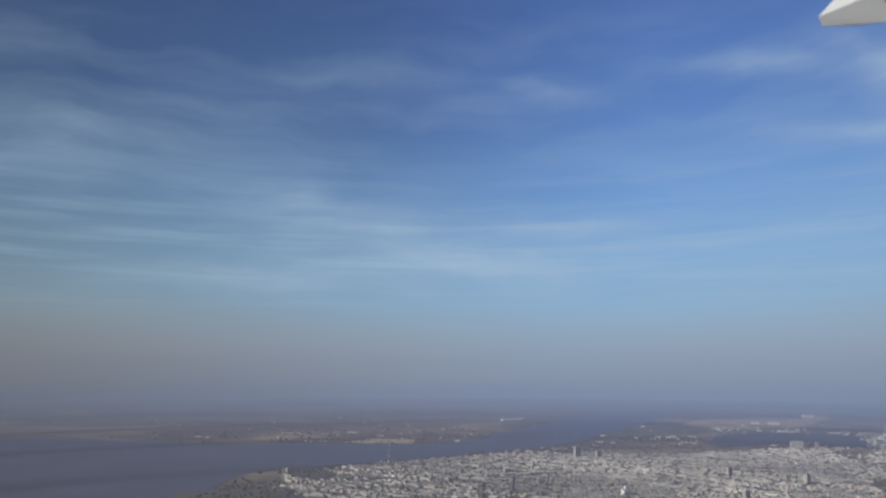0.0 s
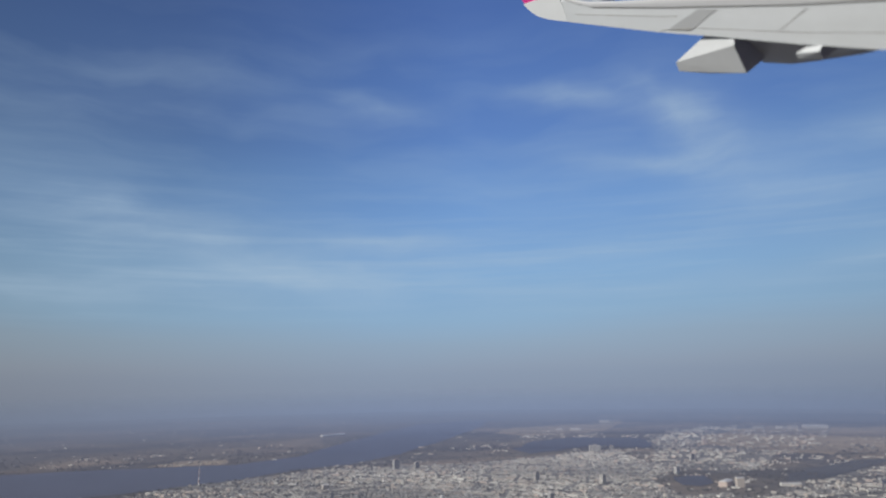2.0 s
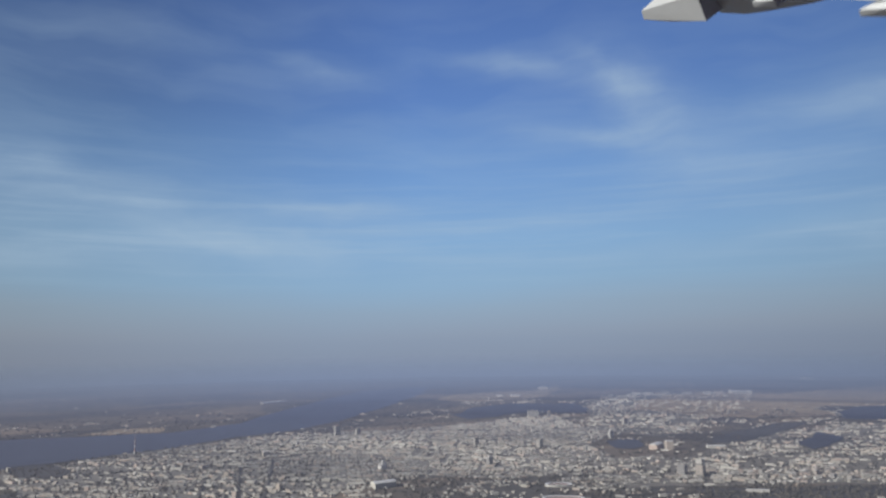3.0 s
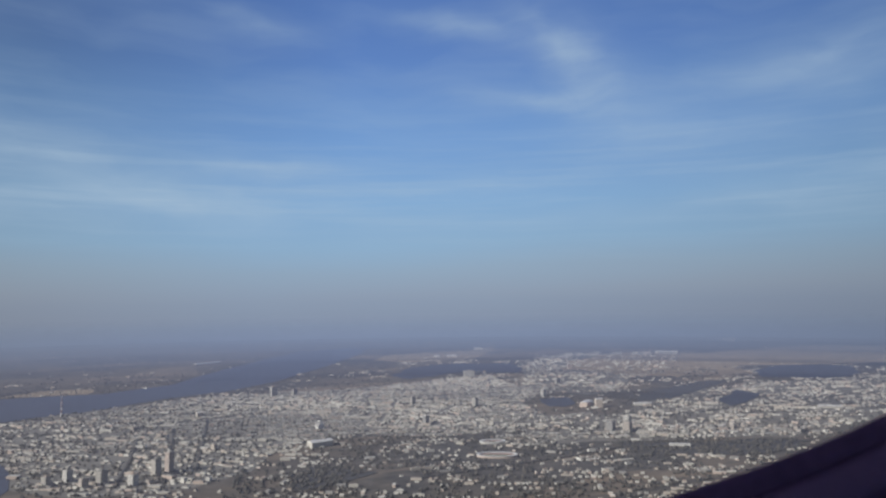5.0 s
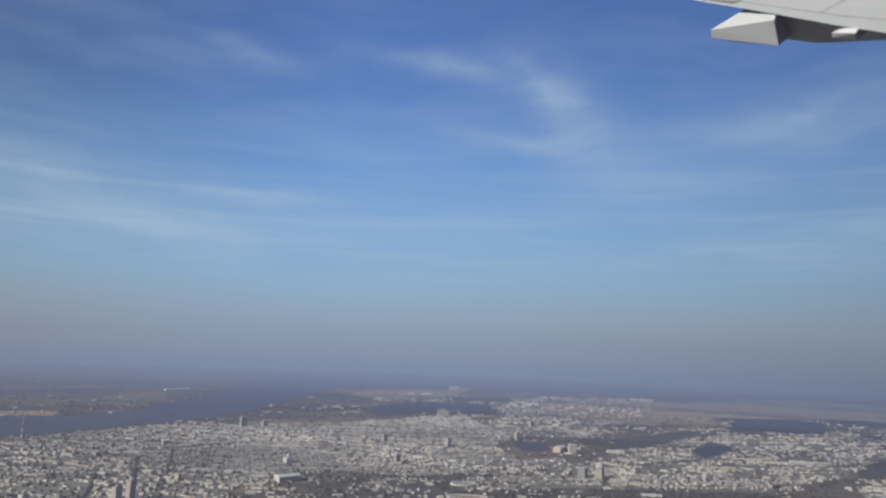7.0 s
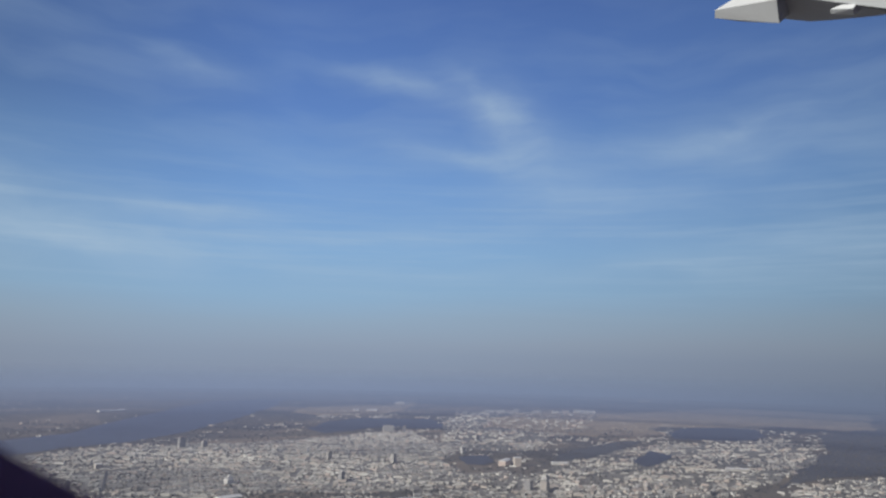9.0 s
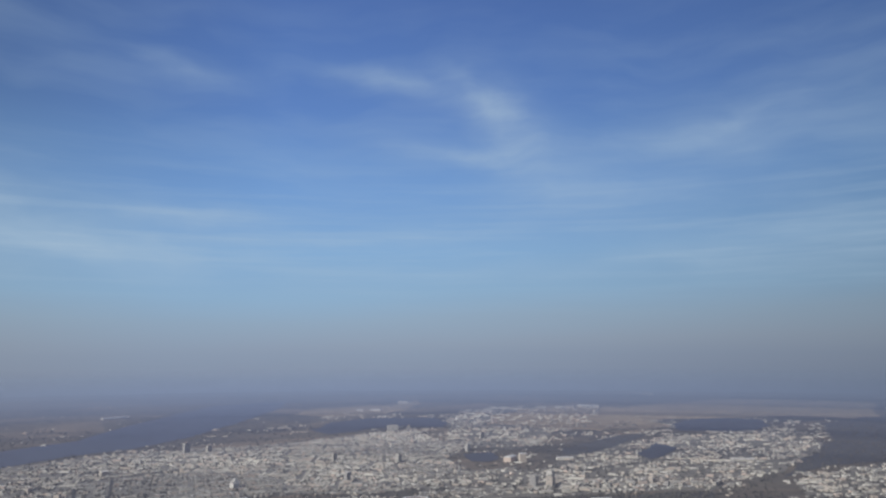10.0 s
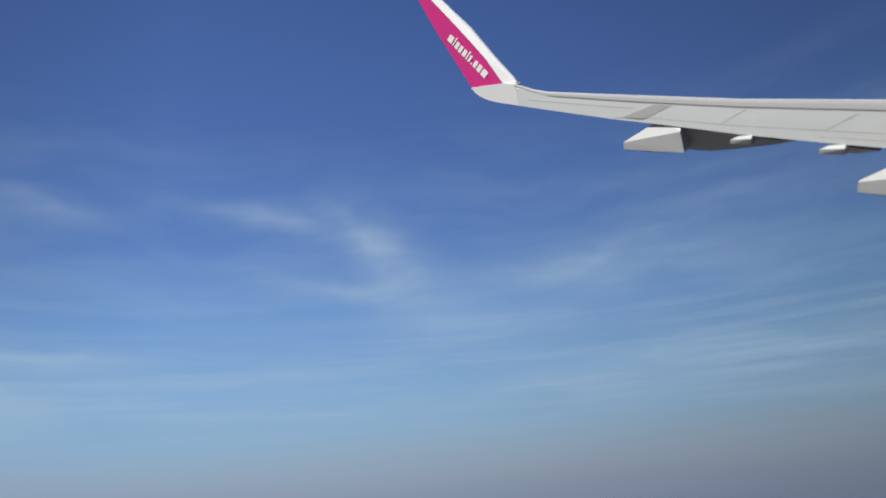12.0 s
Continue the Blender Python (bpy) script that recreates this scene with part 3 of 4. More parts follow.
        keel = hull([p(*q) for q in ((-0.12, -0.217, 0.18), (-0.278, -0.199, 0.17), (-0.384, -0.167, 0.155), (-0.495, -0.129, 0.14), (-0.64, -0.078, 0.115), (-0.78, -0.02, 0.10),
                                     (-0.12, -0.02, 0.05), (-0.12, -0.196, 0.26), (-0.278, -0.183, 0.26), (-0.495, -0.110, 0.24), (-0.78, -0.02, 0.22), (-0.12, -0.02, 0.2))], 0.003 * size)
        put("keel", keel, FAIRING_GREY, ob)

    fairing(0.211, -0.202, 1.0, "big")
    fairing(-1.138, -0.222, 1.18, "inboard")

    def pod(a, b, size):
        """Small hinge pod at the trailing edge."""
        def p(u, v, e):
            return (a + u * size, b + v * size, e * size)
        tail = hull([p(*q) for q in ((0, -0.012, 0.010), (0.003, 0.019, 0), (0, -0.010, 0.03), (-0.085, 0.076, 0.016), (-0.118, 0.080, 0.014), (-0.119, 0.052, -0.020), (-0.121, 0.004, 0.004), (-0.06, 0.06, 0.05), (-0.121, 0.018, 0.08), (-0.118, 0.06, 0.08))], 0.002)
        ob = put("hinge_pod", tail, FAIRING_GREY, wing, "small grey hinge pod")
        keel = hull([p(*q) for q in ((-0.06, -0.024, 0.10), (-0.06, 0.04, 0.045), (-0.15, -0.012, 0.09), (-0.26, 0.034, 0.06), (-0.06, -0.006, 0.12), (-0.26, 0.036, 0.12), (-0.06, 0.04, 0.12))], 0.002)
        put("keel", keel, FAIRING_GREY, ob)

    pod(-0.448, -0.058, 1.0)
    pod(-0.915, -0.042, 1.0)


build_wing()


# ---------------------------------------------------------------- cabin and its window
XC, ZC, WA, WB, TILT, WY = 1.307, 250.384, 2.072, 1.053, 0.126, 0.95


def rim(scale, y, k=96):
    """Rounded window outline, grown by scale, in the plane y."""
    pts = []
    for i in range(k):
        a = i / k * math.tau
        c, s = math.cos(a), math.sin(a)
        u = math.copysign(abs(c) ** (2 / 2.32), c) * (WA + scale)
        w = math.copysign(abs(s) ** (2 / 2.32), s) * ((WB if s < 0 else WB * 1.1) + scale)
        pts.append((XC + u, y, ZC + w + TILT * u))
    return pts


def loft(loops):
    bm = bmesh.new()
    rows = [[bm.verts.new(p) for p in loop] for loop in loops]
    k = len(rows[0])
    for r0, r1 in zip(rows, rows[1:]):
        for i in range(k):
            bm.faces.new((r0[i], r0[(i + 1) % k], r1[(i + 1) % k], r1[i]))
    return bm


X0, X1, Y0, Z0, Z1 = -2.7, 4.9, -2.4, 248.4, 252.08


def edge_loop(y, k=96):
    pts = []
    for p in rim(0.0, y, k):
        dx, dz = p[0] - XC, p[2] - ZC
        f = min((X1 - XC) / dx if dx > 1e-6 else 1e9, (X0 - XC) / dx if dx < -1e-6 else 1e9, (Z1 - ZC) / dz if dz > 1e-6 else 1e9, (Z0 - ZC) / dz if dz < -1e-6 else 1e9)
        pts.append((XC + dx * f, y, ZC + dz * f))
    return pts


def box(name, lo, hi, mat, label, category):
    bm = bmesh.new()
    bmesh.ops.create_cube(bm, size=1.0)
    for v in bm.verts:
        v.co = [lo[i] + (v.co[i] + 0.5) * (hi[i] - lo[i]) for i in range(3)]
    return tagged(part(name, bm, mat), label, category, kind="structure")


def build_cabin():
    wall = part("wall_north", loft([rim(0.20, WY - 0.03), edge_loop(WY - 0.03), edge_loop(WY + 0.06), rim(0.30, WY + 0.06), rim(0.20, WY - 0.03)]), LINING)
    tagged(wall, "dark violet-grey cabin side wall in shade", "cabin wall", kind="structure")
    frame_ob = new("window_1")
    frame_ob.location = (0, 0, 0)
    tagged(frame_ob, "rounded aircraft cabin window with dark rubber seal", "window", kind="structure")
    part("seal", loft([rim(0.0, WY), rim(0.006, WY - 0.008), rim(0.055, WY - 0.015), rim(0.065, WY), rim(0.24, WY + 0.032), rim(0.24, WY + 0.045), rim(0.035, WY + 0.03), rim(0.0, WY)]), SEAL, frame_ob, "black rubber window seal", smooth=True)
    part("reveal", loft([rim(0.066, WY - 0.004), rim(0.075, WY - 0.03), rim(0.13, WY - 0.055), rim(0.15, WY - 0.05), rim(0.155, WY - 0.02), rim(0.16, WY + 0.01), rim(0.10, WY + 0.002), rim(0.066, WY - 0.004)]), REVEAL, frame_ob, "violet-grey moulded reveal", smooth=True)
    part("trim_groove", loft([rim(0.156, WY - 0.012), rim(0.25, WY - 0.012), rim(0.25, WY + 0.02), rim(0.17, WY + 0.015), rim(0.156, WY - 0.012)]), SEAL, frame_ob, "dark joint round the reveal", smooth=True)
    # unseen box behind the camera, added to keep sun off the window wall
    box("floor", (X0, Y0, Z0 - 0.1), (X1, WY - 0.032, Z0), CABIN, "unseen cabin floor closing the box", "floor")
    box("ceiling", (X0, Y0, Z1), (X1, WY - 0.032, Z1 + 0.04), CABIN, "unseen cabin ceiling keeping the sun out", "ceiling")
    # unseen far wall; its opening stands for cabin windows, added to light the rim
    low, high, west, east = 249.9, 251.1, -0.8, 3.6
    for lo, hi in (((X0, Z0), (X1, low)), ((X0, high), (X1, Z1)), ((X0, low), (west, high)), ((east, low), (X1, high))):
        box("wall_south", (lo[0], Y0 - 0.1, lo[1]), (hi[0], Y0, hi[1]), CABIN, "unseen far cabin wall around a light opening", "cabin wall")
    box("wall_west", (X0 - 0.1, Y0, Z0), (X0, WY - 0.032, Z1), CABIN, "unseen cabin partition keeping the cabin dark", "cabin wall")
    box("wall_east", (X1, Y0, Z0), (X1 + 0.1, WY - 0.032, Z1), CABIN, "unseen cabin partition keeping the cabin dark", "cabin wall")


build_cabin()


# ---------------------------------------------------------------- the city
def inside(poly, x, y):
    hit = np.zeros(x.shape, bool)
    k = len(poly)
    for i in range(k):
        (x0, y0), (x1, y1) = poly[i], poly[(i + 1) % k]
        if y0 == y1:
            continue
        cross = ((y0 > y) != (y1 > y)) & (x < (x1 - x0) * (y - y0) / (y1 - y0) + x0)
        hit ^= cross
    return hit


rng = np.random.default_rng(7)


def waves(x, y, scale, seed):
    """Smooth noise from a few crossing waves, about -1 to 1."""
    r = np.random.default_rng(seed)
    total = np.zeros(x.shape)
    for _ in range(6):
        a, f, p = r.uniform(0, math.tau), r.uniform(0.6, 1.8) / scale, r.uniform(0, math.tau)
        total += np.sin((x * math.cos(a) + y * math.sin(a)) * f * math.tau + p)
    return total / 3.2


CLEARINGS = [(548, 1006, 36), (594, 1106, 26), (352, 1385, 13)]
# direction across the camera's view, so that rows read as streaks
ACROSS = Vector((math.cos(radians(-25)), math.sin(radians(-25))))


def rows_of(x, y, long, deep, seed):
    """Smooth noise drawn out along streets turned square to the camera's view."""
    u, v = x * ACROSS.x + y * ACROSS.y, -x * ACROSS.y + y * ACROSS.x
    return waves(u * deep / long, v, deep, seed)


def city_lots():
    """Lots along streets in turned districts: x, y, width, depth, height, turn, style."""
    lots = []
    for turn, seed, pitch_x, pitch_y in ((-10, 1, 9.6, 12.6), (-27, 2, 9.2, 12.0), (-46, 3, 9.8, 12.8)):
        c, s = math.cos(radians(turn)), math.sin(radians(turn))
        u, v = np.meshgrid(np.arange(-3600, 4600, pitch_x), np.arange(-3600, 4600, pitch_y))
        iu, iv = (np.arange(u.shape[1])[None, :] + 0 * v).astype(int), (np.arange(u.shape[0])[:, None] + 0 * u).astype(int)
        u, v, iu, iv = u.ravel() + rng.uniform(-1.2, 1.2, u.size), v.ravel() + rng.uniform(-2.2, 2.2, u.size), iu.ravel(), iv.ravel()
        x, y = u * c - v * s, u * s + v * c
        r, az = np.hypot(x, y), np.degrees(np.arctan2(x, y))
        keep = (r > 700) & (r < 4400) & (az > -30) & (az < 82)
        x, y, iu, iv, r = x[keep], y[keep], iu[keep], iv[keep], r[keep]
        which = np.floor((waves(x, y, 700, 11) + 1.0) * 1.5).astype(int) % 3
        keep = which == seed - 1
        x, y, iu, iv, r = x[keep], y[keep], iu[keep], iv[keep], r[keep]
        dense, middle, outer = inside(DENSE, x, y), inside(MIDDLE, x, y), inside(OUTER, x, y)
        wet = inside(RIVER, x, y) | inside(BAY, x, y)
        wood = np.zeros(x.shape, bool)
        for zone in WOODS + BLUE_PATCHES:
            wood |= inside(zone, x, y)
        field = inside(FIELDS[0], x, y) | inside(FIELDS[1], x, y)
        broad, fine = rows_of(x, y, 300, 95, 41), rows_of(x, y, 95, 34, 42)
        big = waves(x, y, 800, 22)
        chance = np.where((r < 2600) & (broad + 0.5 * big > 0.75), 0.30, 0.004)
        near = (r < 1350) & (x > -60)
        chance = np.where(near, np.where(broad + 0.6 * fine > 0.35, 0.62, 0.10), chance)
        chance = np.where((r > 1350) & (r < 3000) & (x > 1000), np.where(broad + 0.5 * fine > 0.55, 0.5, 0.01), chance)
        chance = np.where(outer, np.where(broad + 0.6 * fine > 0.10, 0.62, 0.05), chance)
        chance = np.where(middle, np.where(broad + 0.7 * fine > 0.0, 0.70, 0.10), chance)
        quay, east = inside(QUAY, x, y), inside(EAST, x, y) | inside(TERRACES, x, y)
        chance = np.where(quay, np.where(broad + fine > -0.9, 0.86, 0.3), chance)
        chance = np.where(east, np.where(broad + 0.7 * fine > 0.05, 0.62, 0.14), chance)
        chance = np.where(dense, np.where(broad + 0.8 * fine > -0.62, 0.93, 0.22), chance)
        # leafier streets in the old town, parks along its river bank
        leafy = dense & (x < 230) & (r < 1950)
        chance = np.where(leafy, np.where(broad + 0.8 * fine > -0.28, 0.82, 0.16), chance)
        chance = np.where(leafy & (x * 0.47 - y * 0.88 < -1642), chance * 0.35, chance)
        chance = np.where(field, chance * 0.3, chance)
        chance = np.where(wood, 0.0, chance)
        street = (((iu % 9) == 0) & ((iv // 9 + iu // 9) % 2 == 0)) | ((iv % 5) == 0)
        chance = np.where(street & (dense | middle | outer), 0.0, chance)
        chance = np.where(wet, 0.0, chance)
        for cx, cy, wide in CLEARINGS:
            chance = np.where(np.hypot(x - cx, y - cy) < wide, 0.0, chance)
        for (x0, y0), (x1, y1), wide in ROADS:
            dx, dy = x1 - x0, y1 - y0
            f = ((x - x0) * dx + (y - y0) * dy) / (dx * dx + dy * dy)
            bow = 6 * np.sin(np.clip(f, 0, 1) * math.pi)
            off = ((x - x0) * dy - (y - y0) * dx) / math.hypot(dx, dy) - bow * 0.5
            chance = np.where((f > 0) & (f < 1) & (np.abs(off) < wide * 0.5 + 1.2), 0.0, chance)
        keep = rng.random(x.shape) < chance
        level = 2.5 + 0.9 * waves(x, y, 150, 51)
        for X, Y, d, m, o, q, tall in zip(x[keep], y[keep], dense[keep], (middle | east)[keep], outer[keep], quay[keep], level[keep]):
            k, side = rng.random(), 90 if rng.random() < 0.16 else 0
            style = "block"
            if d:
                w, t, h = rng.uniform(7.0, 9.4), rng.uniform(4.2, 6.2), tall * rng.uniform(0.72, 1.18)
                if k > 0.80:
                    w, t, h = rng.uniform(4, 6.5), rng.uniform(3.4, 5), rng.uniform(1.3, 2.4)
                if k < 0.03:
                    w, t, h = rng.uniform(14, 24), rng.uniform(6, 9), rng.uniform(3, 5)
                elif k < 0.037:
                    w, t, h = rng.uniform(6, 9), rng.uniform(6, 8), rng.uniform(6, 10)
            elif q:
                w, t, h = rng.uniform(6, 11), rng.uniform(4, 6), rng.uniform(2.6, 5.0)
            elif m or o:
                w, t, h = rng.uniform(6, 15), rng.uniform(4, 6), rng.uniform(2.0, 4.4)
                if o:
                    w, t, h = w * 1.1, t * 1.05, h * 1.2
                if k < 0.30:
                    w, t, h, style = rng.uniform(4, 6.5), rng.uniform(3.4, 5), rng.uniform(1.5, 2.4), "house"
            else:
                w, t, h, style = rng.uniform(3.8, 6.5), rng.uniform(3.2, 4.8), rng.uniform(1.5, 2.4), "house"
                if k < 0.16:
                    w, t, h, style = rng.uniform(9, 18), rng.uniform(4.5, 6), rng.uniform(2.0, 4), "block"
            lots.append((X, Y, w, t, h, turn + rng.uniform(-3, 3) + side, style))
    return lots


def lot_mesh(lots, name, label):
    """Many buildings as one mesh: four walls and a flat or pitched roof each."""
    verts, faces, mats = [], [], []
    for x, y, w, t, h, turn, style in lots:
        c, s = math.cos(radians(turn)), math.sin(radians(turn))
        b = len(verts)
        for z in (-0.5, h):
            for u, v in ((-w / 2, -t / 2), (w / 2, -t / 2), (w / 2, t / 2), (-w / 2, t / 2)):
                verts.append((x + u * c - v * s, y + u * s + v * c, z))
        faces += [(b, b + 1, b + 5, b + 4), (b + 1, b + 2, b + 6, b + 5), (b + 2, b + 3, b + 7, b + 6), (b + 3, b, b + 4, b + 7)]
        mats += [0, 0, 0, 0]
        if style == "house":
            for u in (-w / 2, w / 2):
                verts.append((x + u * c, y + u * s, h + t * 0.32))
            faces += [(b + 4, b + 5, b + 9, b + 8), (b + 6, b + 7, b + 8, b + 9), (b + 7, b + 4, b + 8), (b + 5, b + 6, b + 9)]
            mats += [1, 1, 0, 0]
        else:
            faces.append((b + 4, b + 5, b + 6, b + 7))
            mats.append(1)
            if (len(verts) // 8) % 3 == 0:
                # stair head or set-back top floor
                b, off = len(verts), w * 0.18 * math.sin(x)
                for z in (h, h + 0.5):
                    for u, v in ((-w * 0.2, -t / 4), (w * 0.2, -t / 4), (w * 0.2, t / 4), (-w * 0.2, t / 4)):
                        verts.append((x + (u + off) * c - v * s, y + (u + off) * s + v * c, z))
                faces += [(b, b + 1, b + 5, b + 4), (b + 1, b + 2, b + 6, b + 5), (b + 2, b + 3, b + 7, b + 6), (b + 3, b, b + 4, b + 7), (b + 4, b + 5, b + 6, b + 7)]
                mats += [0, 0, 0, 0, 1]
    ob = new(name, mesh_of(name, verts, faces, [CITY_WALL, CITY_ROOF], mats))
    return tagged(ob, label, "buildings", kind="stuff")


def slab_block(name, label, category, floors, hut=True):
    """Flat-roofed block 1 x 1 x 1: storeys with recessed window bands, parapet and a lift hut."""
    thing = empty(name, Matrix())
    tagged(thing, label, category)
    bm = bmesh.new()
    step = 1.0 / floors
    levels = []
    for i in range(floors):
        levels += [(i * step, 0.5), (i * step + step * 0.38, 0.5), (i * step + step * 0.38, 0.488), (i * step + step * 0.80, 0.488), (i * step + step * 0.80, 0.5)]
    levels += [(1.0, 0.5)]
    rows = [[bm.verts.new((sx * d, sy * d, z)) for sx, sy in ((-1, -1), (1, -1), (1, 1), (-1, 1))] for z, d in levels]
    for r0, r1 in zip(rows, rows[1:]):
        for i in range(4):
            bm.faces.new((r0[i], r0[(i + 1) % 4], r1[(i + 1) % 4], r1[i]))
    wall = part("wall", bm, HOUSE_WALL, thing)
    wall.data.materials.append(GLAZING)
    for f in wall.data.polygons:
        zs = [wall.data.vertices[i].co for i in f.vertices]
        if all(abs(max(abs(v.x), abs(v.y)) - 0.488) < 1e-4 for v in zs):
            f.material_index = 1
    bm = bmesh.new()
    for lo, hi in (((-0.5, -0.5, 0.985), (0.5, 0.5, 1.0)), ((-0.16, -0.2, 1.0), (0.14, 0.2, 1.0 + (0.09 if hut else 0.03)))):
        cube = bmesh.ops.create_cube(bm, size=1.0)["verts"]
        for v in cube:
            v.co = [lo[i] + (v.co[i] + 0.5) * (hi[i] - lo[i]) for i in range(3)]
    part("roof", bm, HOUSE_ROOF, thing)
    return thing


def gable_house(name, label):
    """House 1 x 1 x 1 to the eaves, with a pitched roof, eaves and a chimney."""
    thing = empty(name, Matrix())
    tagged(thing, label, "house")
    bm = bmesh.new()
    v = [bm.verts.new(p) for p in ((-.5, -.5, 0), (.5, -.5, 0), (.5, .5, 0), (-.5, .5, 0), (-.5, -.5, 1), (.5, -.5, 1), (.5, .5, 1), (-.5, .5, 1), (-.5, 0, 1.5), (.5, 0, 1.5))]
    for f in ((0, 1, 5, 4), (2, 3, 7, 6), (0, 4, 8, 7, 3), (1, 2, 6, 9, 5)):
        bm.faces.new([v[i] for i in f])
    part("wall", bm, HOUSE_WALL, thing)
    bm = bmesh.new()
    for s in (-1, 1):
        q = [(-.54, s * .57, .96), (.54, s * .57, .96), (.54, 0, 1.56), (-.54, 0, 1.56)]
        low = [bm.verts.new((a, b, c - 0.05)) for a, b, c in q]
        top = [bm.verts.new(p) for p in q]
        bm.faces.new(top), bm.faces.new(low[::-1])
        for i in range(4):
            bm.faces.new((low[i], low[(i + 1) % 4], top[(i + 1) % 4], top[i]))
    roof = part("roof", bm, HOUSE_ROOF, thing)
    bm = bmesh.new()
    cube = bmesh.ops.create_cube(bm, size=1.0)["verts"]
    for w in cube:
        w.co = (0.2 + w.co.x * 0.07, 0.15 + w.co.y * 0.09, 1.5 + w.co.z * 0.4)
    part("chimney", bm, HOUSE_WALL, roof)
    return thing


def build_city():
    lots = city_lots()
    lots.sort(key=lambda q: math.hypot(q[0], q[1]))
    near, rest = lots[:230], lots[230:]
    lot_mesh(rest, "city_buildings", "countless pale city buildings packed between streets")
    house = gable_house("house", "small pale house with pitched roof among trees")
    block = slab_block("apartment_block", "pale flat-roofed apartment block among trees", "apartment block", 4)
    house["group"], block["group"] = "houses below the flight path", "apartment blocks below the flight path"
    first = {"house": house, "block": block}
    used = set()
    for x, y, w, t, h, turn, style in near:
        m = pose(x, y, 0, 0, 0, turn) @ Matrix.Diagonal((w, t, h, 1))
        if style not in used:
            used.add(style)
            first[style].matrix_basis = m
            first[style].scale = (w, t, h)
        else:
            thing = copy_thing(first[style], Matrix())
            thing.matrix_basis = m
    # tall and long buildings that stand out
    tower = slab_block("tower_block", "tall pale concrete tower block above the streets", "tower block", 12)
    tower["group"] = "tower blocks"
    places = [(41, 1119, 11, 10, 25, 38), (60, 1135, 10, 9, 30, 38), (-30, 1105, 12, 10, 19, 42), (-75, 1140, 10, 10, 17, 36), (10, 1075, 10, 10, 16, 40), (-52, 1090, 10, 9, 14, 30), (-100, 1120, 9, 9, 15, 44), (841, 1090, 13, 13, 20, 25), (868, 1074, 13, 13, 21, 25),
              (905, 1120, 12, 12, 22, 25), (362, 1921, 16, 12, 26, 12), (415, 1905, 12, 10, 18, 12), (1032, 2080, 34, 14, 22, -20), (1075, 2050, 10, 10, 22, -20), (640, 1600, 10, 9, 19, 0), (760, 1500, 10, 10, 20, 20), (990, 1560, 10, 10, 20, 10),
              (560, 1330, 10, 10, 18, 15), (1180, 1780, 12, 10, 20, 0), (1480, 2150, 14, 12, 20, -20)]
    for i, (x, y, w, t, h, turn) in enumerate(places):
        m = pose(x, y, 0, 0, 0, turn) @ Matrix.Diagonal((w, t, h, 1))
        thing = tower if i == 0 else copy_thing(tower, Matrix())
        thing.matrix_basis = m
    # rows of long white slabs
    slab = slab_block("slab_block", "long white apartment slab in a row", "apartment block", 6, hut=False)
    slab["group"] = "row of white slabs"
    k = 0
    for i in range(15):
        f = i / 14
        for off in (0, 26):
            x, y = 892 + (1165 - 892) * f + off * 0.6 + rng.uniform(-7, 7), 1073 + (905 - 1073) * f + off + rng.uniform(-9, 9)
            m = pose(x, y, 0, 0, 0, rng.choice([-32, 58, 20])) @ Matrix.Diagonal((rng.uniform(9, 19), rng.uniform(6, 9), rng.uniform(4.5, 9.5), 1))
            thing = slab if k == 0 else copy_thing(slab, Matrix())
            thing.matrix_basis = m
            k += 1

    # bright slabs along the far rise
    for i in range(16):
        f = i / 15
        x, y = 1640 + 660 * f + rng.uniform(-22, 22), 2600 - 110 * f + 110 * math.sin(f * 3.1) + rng.uniform(-50, 40)
        thing = copy_thing(slab, Matrix())
        thing.matrix_basis = pose(x, y, 0, 0, 0, rng.uniform(-44, -28)) @ Matrix.Diagonal((rng.uniform(22, 52), rng.uniform(9, 13), rng.uniform(7, 12), 1))
        tagged(thing, "bright apartment slab on the hazy rise", group="slabs on the far rise")

    def hall(x, y, w, t, h, turn, label):
        thing = empty("industrial_hall", pose(x, y, 0, 0, 0, turn))
        tagged(thing, label, "hall")
        bm = bmesh.new()
        cube = bmesh.ops.create_cube(bm, size=1.0)["verts"]
        for v in cube:
            v.co = (v.co.x * w, v.co.y * t, (v.co.z + 0.5) * h)
        part("wall", bm, HOUSE_WALL, thing)
        bm = bmesh.new()
        rows = []
        for u in (-w / 2 - 0.5, w / 2 + 0.5):
            rows.append([bm.verts.new((u, (f - 0.5) * (t + 1), h + 0.2 + t * 0.12 * math.sin(f * math.pi))) for f in [j / 8 for j in range(9)]])
        for j in range(8):
            bm.faces.new((rows[0][j], rows[1][j], rows[1][j + 1], rows[0][j + 1]))
        bm.faces.new(rows[0]), bm.faces.new(rows[1][::-1])
        part("roof", bm, PALE_ROOF, thing, "pale vaulted metal roof")

    hall(860, 929, 34, 6, 5, -30, "narrow white hall in dark parkland")
    hall(991, 1375, 40, 18, 11, 35, "large pale stepped hall beside dark woodland")
    hall(1010, 1352, 16, 12, 19, -20, "tall pale hall beside dark woodland")
    hall(1462, 1096, 50, 14, 5, -38, "long white hall roof among houses")
    hall(1349, 2890, 44, 30, 5, -30, "bright white works beyond the woods")
    hall(1290, 2930, 28, 20, 4, -30, "bright white works beyond the woods")
    hall(1670, 3247, 50, 30, 9, -30, "bright white works in the far haze")
    hall(306, 3100, 110, 24, 4, 25, "long pale works on the far river bank")
    hall(2300, 2551, 100, 30, 8, -42, "long pale depot roof in the haze")
    hall(3300, 3120, 70, 40, 9, -40, "pale works in the far haze")
